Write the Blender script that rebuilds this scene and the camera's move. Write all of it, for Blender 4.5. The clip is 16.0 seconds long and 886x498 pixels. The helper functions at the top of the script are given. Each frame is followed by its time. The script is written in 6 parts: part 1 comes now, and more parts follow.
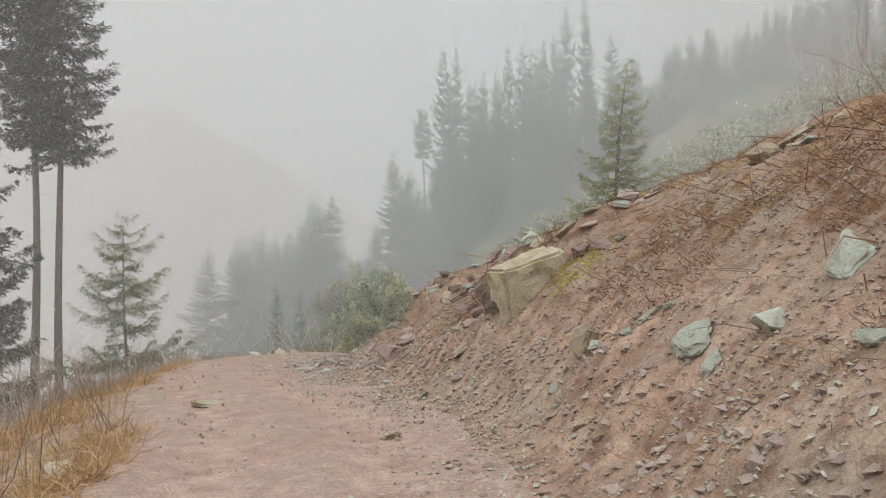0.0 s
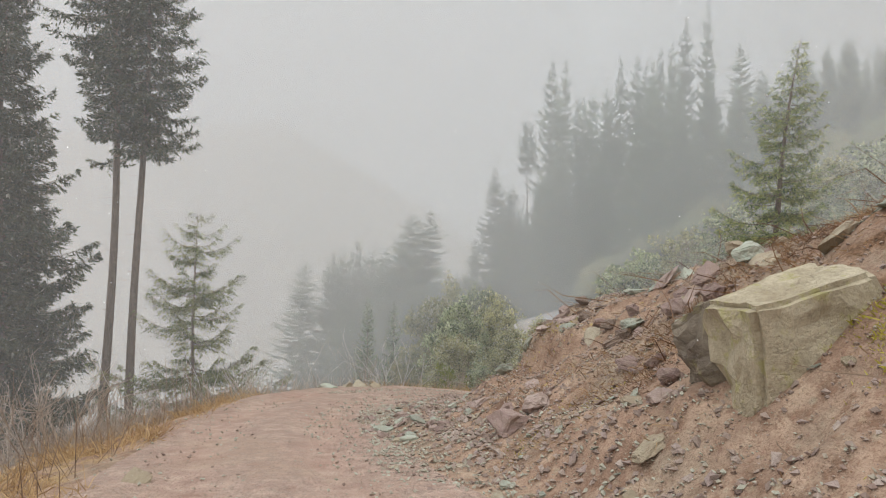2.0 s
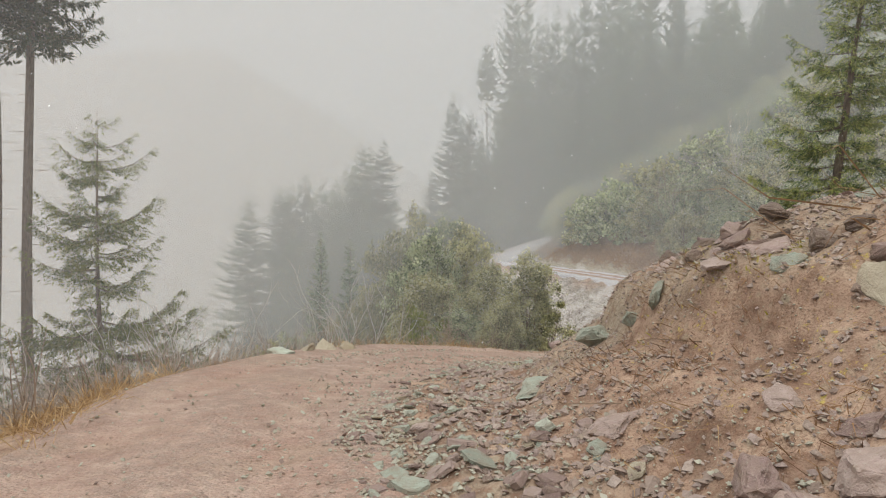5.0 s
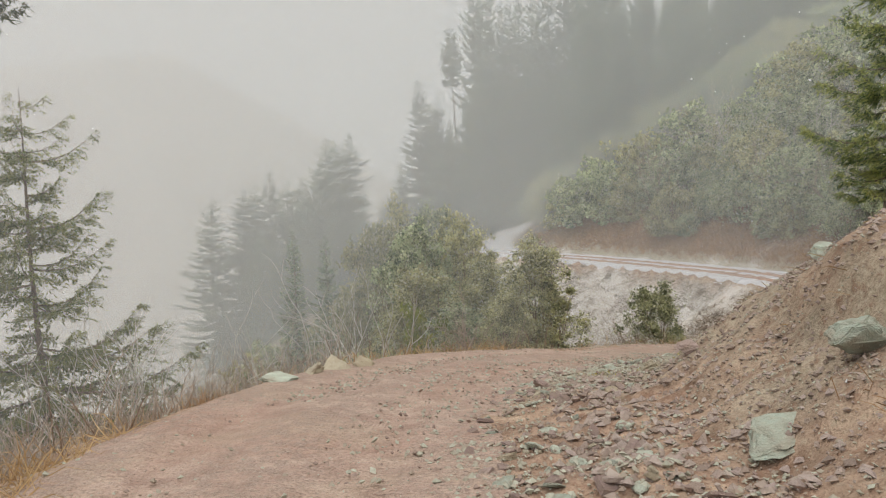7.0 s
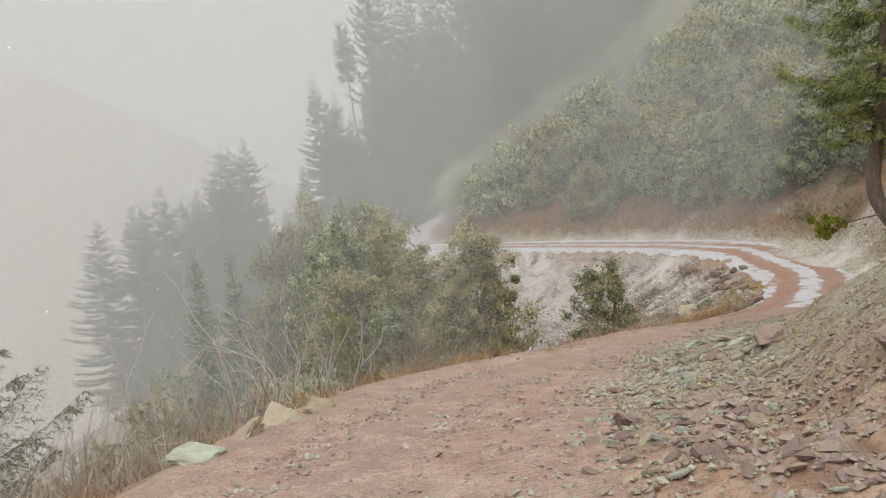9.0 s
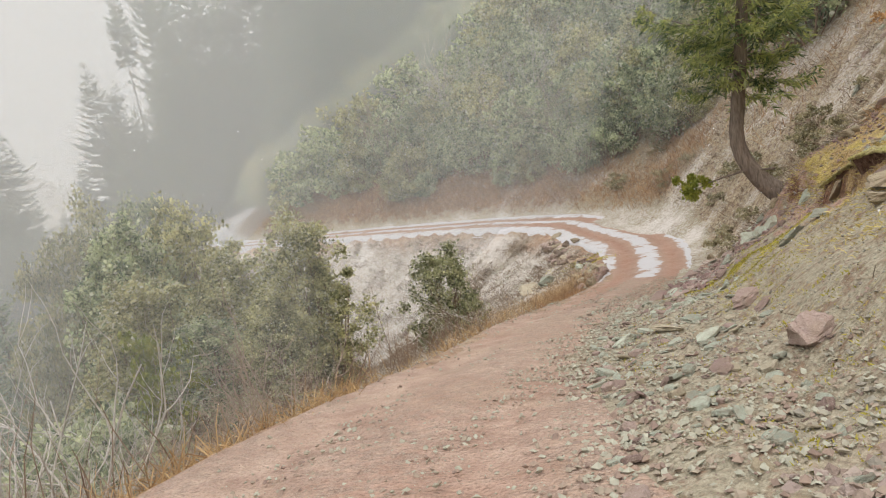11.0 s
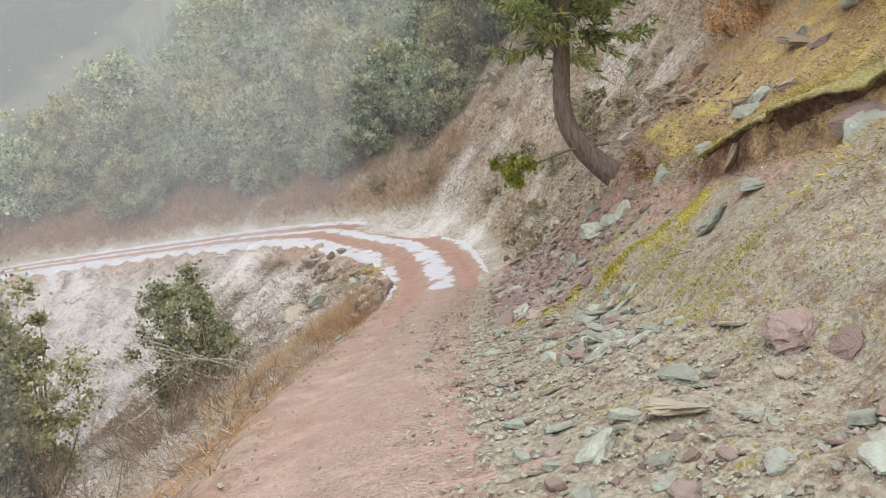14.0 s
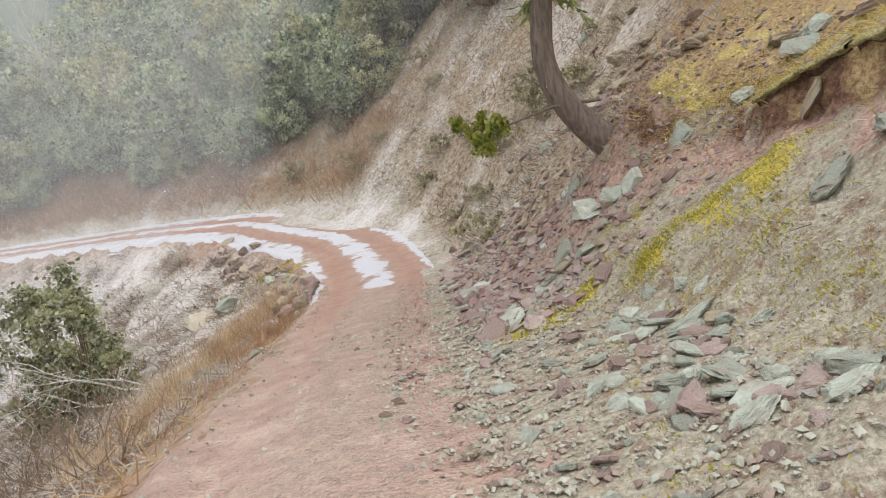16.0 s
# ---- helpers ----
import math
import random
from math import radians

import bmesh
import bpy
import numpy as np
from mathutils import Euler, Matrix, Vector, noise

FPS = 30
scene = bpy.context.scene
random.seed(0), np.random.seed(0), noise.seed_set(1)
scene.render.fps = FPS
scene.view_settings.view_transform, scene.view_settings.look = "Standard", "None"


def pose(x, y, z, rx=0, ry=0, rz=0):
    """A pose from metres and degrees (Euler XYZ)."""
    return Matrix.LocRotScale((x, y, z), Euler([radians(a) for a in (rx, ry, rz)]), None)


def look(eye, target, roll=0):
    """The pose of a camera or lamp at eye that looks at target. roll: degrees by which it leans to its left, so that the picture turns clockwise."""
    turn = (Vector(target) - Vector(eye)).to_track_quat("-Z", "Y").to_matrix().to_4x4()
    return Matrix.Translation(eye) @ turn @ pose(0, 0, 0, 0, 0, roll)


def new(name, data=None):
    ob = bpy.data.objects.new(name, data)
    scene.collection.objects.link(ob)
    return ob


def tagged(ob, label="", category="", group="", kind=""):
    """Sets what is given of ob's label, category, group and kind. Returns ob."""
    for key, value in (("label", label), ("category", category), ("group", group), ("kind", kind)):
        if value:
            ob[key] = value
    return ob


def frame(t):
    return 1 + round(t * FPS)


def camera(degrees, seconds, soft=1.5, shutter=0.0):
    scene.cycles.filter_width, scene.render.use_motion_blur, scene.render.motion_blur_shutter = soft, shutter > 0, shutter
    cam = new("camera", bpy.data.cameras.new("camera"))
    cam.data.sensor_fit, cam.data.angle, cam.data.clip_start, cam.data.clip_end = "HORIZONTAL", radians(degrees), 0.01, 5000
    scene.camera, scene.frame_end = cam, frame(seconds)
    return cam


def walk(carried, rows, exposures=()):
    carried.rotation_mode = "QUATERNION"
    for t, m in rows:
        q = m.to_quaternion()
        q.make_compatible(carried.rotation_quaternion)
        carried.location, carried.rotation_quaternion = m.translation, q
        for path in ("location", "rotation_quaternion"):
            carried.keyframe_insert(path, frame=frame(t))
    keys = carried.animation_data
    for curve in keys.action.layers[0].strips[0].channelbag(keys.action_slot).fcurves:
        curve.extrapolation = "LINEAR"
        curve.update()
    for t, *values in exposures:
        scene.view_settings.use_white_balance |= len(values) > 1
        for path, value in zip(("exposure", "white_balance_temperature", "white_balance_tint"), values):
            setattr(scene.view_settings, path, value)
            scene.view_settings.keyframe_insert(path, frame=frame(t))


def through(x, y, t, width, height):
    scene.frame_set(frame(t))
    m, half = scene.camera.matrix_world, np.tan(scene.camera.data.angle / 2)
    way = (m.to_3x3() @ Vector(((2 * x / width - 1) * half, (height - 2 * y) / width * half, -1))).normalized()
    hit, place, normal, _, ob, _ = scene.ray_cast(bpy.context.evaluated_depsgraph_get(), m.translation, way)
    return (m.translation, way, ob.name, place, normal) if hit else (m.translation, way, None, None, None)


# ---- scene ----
cam = camera(63.6, 16.0, 1.1)
METRES, EYE, TILT, LEAN, TURN = 30.0, 1.7, 0.0, 1.5, 0.0
ROWS = [
    (0.0, 0.0, 0.0, 0.0, -0.0, 0.0, -0.0),
    (0.5, -0.0043, 0.0437, -0.0008, 2.44, 0.55, -1.61),
    (1.0, -0.0085, 0.0869, -0.0026, 5.45, 1.08, -2.07),
    (1.5, -0.0162, 0.1301, -0.003, 6.84, 1.18, -2.32),
    (2.0, -0.0236, 0.1668, -0.0037, 7.73, 1.35, -2.4),
    (2.5, -0.0312, 0.2025, -0.0037, 7.97, 2.06, -2.01),
    (3.0, -0.0407, 0.2354, -0.0054, 7.88, 1.87, -1.3),
    (3.5, -0.0496, 0.2681, -0.0075, 6.25, -0.75, -1.09),
    (4.0, -0.0617, 0.3017, -0.0117, 4.7, -1.75, -1.77),
    (4.5, -0.0727, 0.333, -0.0169, 3.8, -3.09, -2.36),
    (7.0, -0.1289, 0.4776, -0.0374, 0.7, -4.02, 1.41),
    (7.5, -0.1381, 0.5048, -0.0411, -0.85, -4.1, 2.85),
    (8.0, -0.1454, 0.5335, -0.0446, -2.38, -4.09, 4.3),
    (8.5, -0.1512, 0.5618, -0.047, -5.17, -4.08, 5.57),
    (9.0, -0.1569, 0.5919, -0.0509, -7.19, -4.56, 6.24),
    (9.5, -0.1589, 0.6225, -0.0546, -11.36, -5.54, 6.82),
    (10.0, -0.1589, 0.6521, -0.0572, -15.72, -6.12, 7.39),
    (12.5, -0.1299, 0.7869, -0.0676, -32.57, -8.44, 10.89),
    (13.0, -0.1196, 0.8118, -0.071, -36.53, -8.24, 11.05),
    (13.5, -0.1066, 0.8369, -0.0756, -40.67, -8.96, 10.59),
    (14.0, -0.095, 0.8585, -0.0783, -43.84, -10.04, 10.11),
    (14.5, -0.0834, 0.8816, -0.0825, -45.67, -10.13, 9.24),
    (15.0, -0.0698, 0.9029, -0.0876, -47.18, -10.13, 8.41),
    (15.5, -0.0542, 0.9237, -0.0928, -48.51, -10.42, 8.8),
    (16.0, -0.0403, 0.9424, -0.0969, -50.68, -11.56, 9.75),
]
walk(cam, [(t, pose(0, 0, EYE, TILT, LEAN, TURN) @ pose(METRES * x, METRES * y, METRES * z, 90 + pitch, roll, yaw)) for t, x, y, z, yaw, pitch, roll in ROWS],
     [(0, 0.46, 6700, 12), (2.5, 0.47, 6750, 12), (3.5, 0.47, 6950, 12), (4.5, 0.49, 6950, 12), (7, 0.5, 6950, 11), (8, 0.52, 6950, 11), (9, 0.56, 6950, 12), (10, 0.66, 7050, 13), (12.5, 0.95, 6750, 13), (13.2, 0.97, 6550, 14), (16, 1.0, 6500, 14)])

# ---- world and light: an overcast, snowy day ----
world = bpy.data.worlds.new("overcast_sky")
scene.world = world
world.use_nodes = True
wn = world.node_tree.nodes
wl = world.node_tree.links
wn.clear()
w_out = wn.new("ShaderNodeOutputWorld")
w_add = wn.new("ShaderNodeAddShader")
w_cloud = wn.new("ShaderNodeBackground")
w_cloud.inputs["Color"].default_value = (0.535, 0.57, 0.60, 1)
w_cloud.inputs["Strength"].default_value = 1.0
w_sky = wn.new("ShaderNodeTexSky")
w_sky.sky_type = "NISHITA"
w_sky.sun_disc = False
w_sky.sun_elevation, w_sky.sun_rotation = radians(62), radians(200)
w_air = wn.new("ShaderNodeBackground")
w_air.inputs["Strength"].default_value = 0.006
wl.new(w_sky.outputs["Color"], w_air.inputs["Color"])
wl.new(w_cloud.outputs[0], w_add.inputs[0])
wl.new(w_air.outputs[0], w_add.inputs[1])
wl.new(w_add.outputs[0], w_out.inputs["Surface"])

sun = new("cloud_sun", bpy.data.lights.new("cloud_sun", "SUN"))
sun.data.energy, sun.data.angle, sun.data.color = 1.5, radians(100), (1.0, 0.995, 0.985)
sun.matrix_world = look((0, 0, 60), (6, 10, 0))


# ---- small tools ----
def hash2(ix, iy, seed):
    h = (ix.astype(np.int64) * 374761393 + iy.astype(np.int64) * 668265263 + seed * 974711) & 0x7FFFFFFF
    h = ((h ^ (h >> 13)) * 1274126177) & 0x7FFFFFFF
    return ((h ^ (h >> 16)) & 0xFFFF) / 65535.0


def grain(x, y, size, seed=0, octaves=3):
    """Smooth value noise from -1 to 1, with finer octaves on top."""
    total, amp, norm = 0.0, 1.0, 0.0
    for o in range(octaves):
        u, v = x / size * 2**o, y / size * 2**o
        iu, iv = np.floor(u), np.floor(v)
        fu, fv = u - iu, v - iv
        fu, fv = fu * fu * (3 - 2 * fu), fv * fv * (3 - 2 * fv)
        a, b = hash2(iu, iv, seed + o), hash2(iu + 1, iv, seed + o)
        c, d = hash2(iu, iv + 1, seed + o), hash2(iu + 1, iv + 1, seed + o)
        total = total + amp * ((a + (b - a) * fu) * (1 - fv) + (c + (d - c) * fu) * fv)
        norm, amp = norm + amp, amp * 0.5
    return 2 * total / norm - 1


def step(x, a, b):
    t = np.clip((x - a) / (b - a), 0, 1)
    return t * t * (3 - 2 * t)


def mesh_of(name, verts, faces, mat=None, smooth=False):
    me = bpy.data.meshes.new(name)
    if isinstance(faces, np.ndarray):
        n, k = faces.shape
        me.vertices.add(len(verts))
        me.vertices.foreach_set("co", np.asarray(verts, np.float32).ravel())
        me.loops.add(n * k)
        me.loops.foreach_set("vertex_index", faces.astype(np.int32).ravel())
        me.polygons.add(n)
        me.polygons.foreach_set("loop_start", np.arange(0, n * k, k, dtype=np.int32))
        me.polygons.foreach_set("use_smooth", np.full(n, smooth))
        me.update(calc_edges=True)
    else:
        me.from_pydata([tuple(v) for v in verts], [], faces)
        if smooth:
            me.polygons.foreach_set("use_smooth", np.full(len(me.polygons), True))
        me.update()
    if mat:
        me.materials.append(mat)
    return me


def part(name, me, parent, label="", m=None):
    ob = new(name, me)
    ob.parent = parent
    if m is not None:
        ob.matrix_basis = m
    return tagged(ob, label)


# ---- materials ----
class Nodes:
    """A short hand for building node materials."""

    def __init__(self, name):
        self.mat = bpy.data.materials.new(name)
        self.mat.use_nodes = True
        self.tree = self.mat.node_tree
        self.tree.nodes.clear()
        self.out = self.tree.nodes.new("ShaderNodeOutputMaterial")

    def add(self, kind, **values):
        n = self.tree.nodes.new(kind)
        for key, value in values.items():
            setattr(n, key, value)
        return n

    def link(self, a, b):
        self.tree.links.new(a, b)

    def coords(self, space="Object"):
        if space == "World":
            return self.add("ShaderNodeNewGeometry").outputs["Position"]
        return self.add("ShaderNodeTexCoord").outputs[space]

    def noise(self, scale, detail=4, vector=None, rough=0.6):
        n = self.add("ShaderNodeTexNoise")
        n.inputs["Scale"].default_value = scale
        n.inputs["Detail"].default_value = detail
        n.inputs["Roughness"].default_value = rough
        if vector is not None:
            self.link(vector, n.inputs["Vector"])
        return n.outputs["Fac"]

    def cells(self, scale, vector=None, feature="F1"):
        n = self.add("ShaderNodeTexVoronoi", feature=feature)
        n.inputs["Scale"].default_value = scale
        if vector is not None:
            self.link(vector, n.inputs["Vector"])
        return n

    def ramp(self, fac, *stops):
        n = self.add("ShaderNodeValToRGB")
        e = n.color_ramp.elements
        while len(e) < len(stops):
            e.new(0.5)
        for el, (p, c) in zip(e, stops):
            el.position = p
            el.color = (*c, 1) if len(c) == 3 else c
        self.link(fac, n.inputs["Fac"])
        return n.outputs["Color"]

    def mix(self, fac, a, b, blend="MIX"):
        n = self.add("ShaderNodeMix", data_type="RGBA", blend_type=blend)
        for value, slot in ((fac, n.inputs["Factor"]), (a, n.inputs["A"]), (b, n.inputs["B"])):
            if isinstance(value, (int, float)):
                slot.default_value = value
            elif isinstance(value, tuple):
                slot.default_value = (*value, 1)
            else:
                self.link(value, slot)
        return n.outputs["Result"]

    def math(self, op, a, b=0.0):
        n = self.add("ShaderNodeMath", operation=op)
        for value, slot in ((a, n.inputs[0]), (b, n.inputs[1])):
            if isinstance(value, (int, float)):
                slot.default_value = value
            else:
                self.link(value, slot)
        return n.outputs[0]

    def attribute(self, name):
        return self.add("ShaderNodeAttribute", attribute_name=name).outputs["Fac"]

    def surface(self, color, rough=0.85, bump=None, depth=0.02, strength=0.6, specular=0.35, through=0.0, ochre=None):
        if ochre:
            color = self.mix(1.0, color, ochre, "MULTIPLY")
        p = self.add("ShaderNodeBsdfPrincipled")
        for value, slot in ((color, p.inputs["Base Color"]), (rough, p.inputs["Roughness"])):
            if isinstance(value, (int, float)):
                slot.default_value = value
            elif isinstance(value, tuple):
                slot.default_value = (*value, 1)
            else:
                self.link(value, slot)
        p.inputs["Specular IOR Level"].default_value = specular
        if bump is not None:
            b = self.add("ShaderNodeBump")
            b.inputs["Distance"].default_value = depth
            b.inputs["Strength"].default_value = strength
            self.link(bump, b.inputs["Height"])
            self.link(b.outputs["Normal"], p.inputs["Normal"])
        shader = p.outputs[0]
        if through:
            t = self.add("ShaderNodeBsdfTranslucent")
            if isinstance(color, tuple):
                t.inputs["Color"].default_value = (*color, 1)
            else:
                self.link(color, t.inputs["Color"])
            m = self.add("ShaderNodeMixShader")
            m.inputs[0].default_value = through
            self.link(shader, m.inputs[1])
            self.link(t.outputs[0], m.inputs[2])
            shader = m.outputs[0]
        self.link(shader, self.out.inputs["Surface"])
        return self.mat


OCHRE = (1.12, 0.99, 0.85)
SNOW = (0.58, 0.62, 0.68)


def make_ground_material():
    n = Nodes("hillside_earth")
    p = n.coords("World")
    big, mid, fine = n.noise(0.35, 5, p), n.noise(2.2, 5, p), n.noise(16, 4, p)
    earth = n.ramp(mid, (0.3, (0.20, 0.148, 0.122)), (0.5, (0.37, 0.288, 0.243)), (0.7, (0.52, 0.435, 0.37)))
    dots = n.noise(55, 3, p)
    earth = n.mix(n.ramp(dots, (0.52, (0, 0, 0)), (0.66, (0.6, 0.6, 0.6))), earth, (0.18, 0.11, 0.085))
    grey = n.ramp(n.noise(22, 5, p, 0.75), (0.34, (0.20, 0.195, 0.17)), (0.48, (0.32, 0.325, 0.285)), (0.64, (0.45, 0.465, 0.42)))
    share = n.math("ADD", n.math("MULTIPLY", n.attribute("scree"), 0.42), n.math("ADD", n.math("MULTIPLY", big, 0.75), 0.13))
    col = n.mix(n.ramp(share, (0.48, (0, 0, 0)), (0.72, (1, 1, 1))), earth, grey)
    chips = n.cells(11, p)
    col = n.mix(n.math("MULTIPLY", n.ramp(chips.outputs["Distance"], (0.0, (1, 1, 1)), (0.4, (0, 0, 0))), 0.35), col, n.ramp(chips.outputs["Color"], (0.2, (0.25, 0.14, 0.12)), (0.5, (0.30, 0.27, 0.22)), (0.8, (0.36, 0.40, 0.34))))
    hollow = n.ramp(n.noise(4.0, 6, p, 0.78), (0.51, (0, 0, 0)), (0.60, (0.65, 0.65, 0.65)))
    col = n.mix(hollow, col, n.ramp(fine, (0.35, (0.085, 0.055, 0.045)), (0.7, (0.26, 0.165, 0.125))))
    slate = n.cells(4.2, p)
    flake = n.ramp(slate.outputs["Distance"], (0.10, (1, 1, 1)), (0.20, (0, 0, 0)))
    col = n.mix(n.math("MULTIPLY", flake, 0.4), col, n.ramp(slate.outputs["Color"], (0.25, (0.27, 0.17, 0.155)), (0.5, (0.42, 0.38, 0.30)), (0.75, (0.37, 0.42, 0.36))))
    straw = n.ramp(n.noise(20, 5, p, 0.75), (0.35, (0.19, 0.13, 0.075)), (0.62, (0.52, 0.43, 0.27)))
    brush = n.ramp(fine, (0.3, (0.11, 0.075, 0.055)), (0.65, (0.27, 0.18, 0.125)))
    sage = n.ramp(n.noise(6.5, 7, p, 0.8), (0.38, (0.09, 0.07, 0.06)), (0.46, (0.25, 0.20, 0.17)), (0.53, (0.32, 0.305, 0.235)), (0.62, (0.45, 0.435, 0.385)))
    moss = n.ramp(fine, (0.3, (0.26, 0.235, 0.06)), (0.65, (0.54, 0.50, 0.13)))
    gold = n.ramp(n.noise(26, 5, p, 0.78), (0.34, (0.20, 0.165, 0.075)), (0.48, (0.50, 0.45, 0.20)), (0.64, (0.74, 0.70, 0.44)))
    gold = n.mix(n.ramp(n.noise(2.1, 5, p, 0.7), (0.5, (0, 0, 0)), (0.6, (0.8, 0.8, 0.8))), gold, n.ramp(fine, (0.35, (0.26, 0.20, 0.14)), (0.65, (0.54, 0.48, 0.37))))
    gold = n.mix(n.ramp(n.noise(1.4, 5, p, 0.7), (0.46, (0, 0, 0)), (0.56, (0.85, 0.85, 0.85))), gold, n.ramp(fine, (0.35, (0.34, 0.31, 0.10)), (0.65, (0.64, 0.58, 0.21))))
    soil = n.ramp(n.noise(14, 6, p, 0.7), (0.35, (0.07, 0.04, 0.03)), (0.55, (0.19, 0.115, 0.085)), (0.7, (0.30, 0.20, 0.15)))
    rosy = n.ramp(fine, (0.32, (0.19, 0.13, 0.12)), (0.5, (0.36, 0.265, 0.245)), (0.68, (0.49, 0.40, 0.375)))
    for name, tone, noise_fac in (("rosy", rosy, mid), ("gold", gold, mid), ("soil", soil, mid), ("brush", brush, mid), ("sage", sage, mid), ("straw", straw, mid), ("moss", moss, fine), ("snow", SNOW, n.noise(7.0, 8, p, 0.8))):
        a = n.attribute(name)
        f = n.math("ADD", a, n.math("MULTIPLY", n.math("SUBTRACT", noise_fac, 0.5), 1.6))
        soft = 0.16 if name == "snow" else 0.1
        f = n.ramp(n.math("MULTIPLY", f, n.math("GREATER_THAN", a, 0.01)), (0.52 - soft, (0, 0, 0)), (0.52 + soft, (1, 1, 1)))
        col = n.mix(f, col, tone)
    h = n.math("ADD", n.math("MULTIPLY", mid, 1.3), n.math("ADD", n.math("ADD", fine, n.math("MULTIPLY", dots, 0.5)), n.math("MULTIPLY", chips.outputs["Distance"], 0.15)))
    return n.surface(col, 0.9, h, 0.035, 1.0, 0.2, ochre=OCHRE)


def make_road_material():
    n = Nodes("wet_red_dirt")
    p = n.coords("World")
    big, mid, fine = n.noise(0.5, 4, p), n.noise(3.0, 5, p), n.noise(30, 4, p)
    dirt = n.ramp(mid, (0.3, (0.31, 0.22, 0.185)), (0.5, (0.45, 0.345, 0.295)), (0.72, (0.57, 0.475, 0.415)))
    dirt = n.mix(n.math("MULTIPLY", n.ramp(fine, (0.42, (0, 0, 0)), (0.7, (1, 1, 1))), 0.35), dirt, (0.54, 0.45, 0.38))
    dirt = n.mix(n.math("MULTIPLY", n.ramp(big, (0.45, (0, 0, 0)), (0.65, (1, 1, 1))), 0.35), dirt, (0.40, 0.24, 0.185))
    grit = n.cells(26, p)
    dirt = n.mix(n.ramp(grit.outputs["Distance"], (0.05, (0.4, 0.4, 0.4)), (0.3, (0, 0, 0))), dirt, n.ramp(grit.outputs["Color"], (0.3, (0.2, 0.11, 0.09)), (0.7, (0.42, 0.36, 0.3))))
    dirt = n.mix(n.math("MULTIPLY", n.ramp(n.noise(0.8, 5, p), (0.5, (0, 0, 0)), (0.62, (1, 1, 1))), 0.45), dirt, (0.43, 0.355, 0.28))
    clod = n.cells(13, p)
    dirt = n.mix(n.ramp(clod.outputs["Distance"], (0.06, (0.7, 0.7, 0.7)), (0.16, (0, 0, 0))), dirt, n.ramp(clod.outputs["Color"], (0.3, (0.19, 0.125, 0.10)), (0.7, (0.52, 0.45, 0.37))))
    dirt = n.mix(n.math("MULTIPLY", n.ramp(n.noise(48, 3, p, 0.7), (0.5, (0, 0, 0)), (0.62, (1, 1, 1))), 0.4), dirt, (0.25, 0.165, 0.135))
    off_track = n.math("SUBTRACT", 1.0, n.attribute("track"))
    dirt = n.mix(n.math("MULTIPLY", off_track, n.ramp(n.noise(9, 5, p, 0.7), (0.42, (0, 0, 0)), (0.58, (0.85, 0.85, 0.85)))), dirt, n.ramp(n.noise(70, 2, p), (0.35, (0.22, 0.155, 0.13)), (0.65, (0.46, 0.40, 0.35))))
    wet = n.attribute("wet")
    dirt = n.mix(n.math("MULTIPLY", wet, 0.5), dirt, (0.36, 0.18, 0.125))
    a = n.attribute("snow")
    f = n.math("ADD", a, n.math("MULTIPLY", n.math("SUBTRACT", n.noise(1.6, 6, p, 0.62), 0.5), 1.5))
    f = n.ramp(n.math("MULTIPLY", f, n.math("GREATER_THAN", a, 0.01)), (0.45, (0, 0, 0)), (0.58, (1, 1, 1)))
    col = n.mix(f, dirt, SNOW)
    rough = n.ramp(wet, (0.0, (0.85,) * 3), (1.0, (0.5,) * 3))
    h = n.math("ADD", mid, n.math("ADD", n.math("MULTIPLY", fine, 0.5), n.math("MULTIPLY", grit.outputs["Distance"], -0.6)))
    return n.surface(col, rough, h, 0.05, 1.0, 0.3, ochre=(1.075, 1.0, 0.945))


def make_rock_material(name, *tones):
    n = Nodes(name)
    p = n.coords("Object")
    who = n.add("ShaderNodeObjectInfo").outputs["Random"]
    tone = n.ramp(who, *[(k / (len(tones) - 1), c) for k, c in enumerate(tones)])
    mid, fine = n.noise(3.5, 5, p), n.noise(22, 5, p)
    layers = n.add("ShaderNodeTexWave", wave_type="BANDS", bands_direction="Z")
    layers.inputs["Scale"].default_value = 9.0
    layers.inputs["Distortion"].default_value = 14.0
    layers.inputs["Detail"].default_value = 4.0
    n.link(p, layers.inputs["Vector"])
    col = n.mix(n.ramp(mid, (0.35, (0, 0, 0)), (0.66, (0.6, 0.6, 0.6))), tone, (0.28, 0.215, 0.165))
    col = n.mix(n.ramp(fine, (0.55, (0, 0, 0)), (0.75, (0.5, 0.5, 0.5))), col, (0.52, 0.50, 0.43))
    h = n.math("ADD", n.math("MULTIPLY", layers.outputs["Fac"], 0.05), n.math("ADD", mid, n.math("MULTIPLY", fine, 0.6)))
    return n.surface(col, 0.7, h, 0.03, 0.8, 0.35, ochre=(1.02, 1.0, 0.95))


def make_gravel_material():
    n = Nodes("loose_gravel")
    r = n.add("ShaderNodeNewGeometry").outputs["Random Per Island"]
    col = n.ramp(r, (0.0, (0.24, 0.175, 0.16)), (0.22, (0.34, 0.265, 0.225)), (0.42, (0.35, 0.325, 0.27)), (0.7, (0.38, 0.41, 0.35)), (1.0, (0.49, 0.52, 0.45)))
    col = n.mix(n.math("MULTIPLY", n.noise(30, 4, n.coords("World")), 0.4), col, (0.33, 0.26, 0.21))
    return n.surface(col, 0.8, ochre=(1.03, 1.0, 0.95))


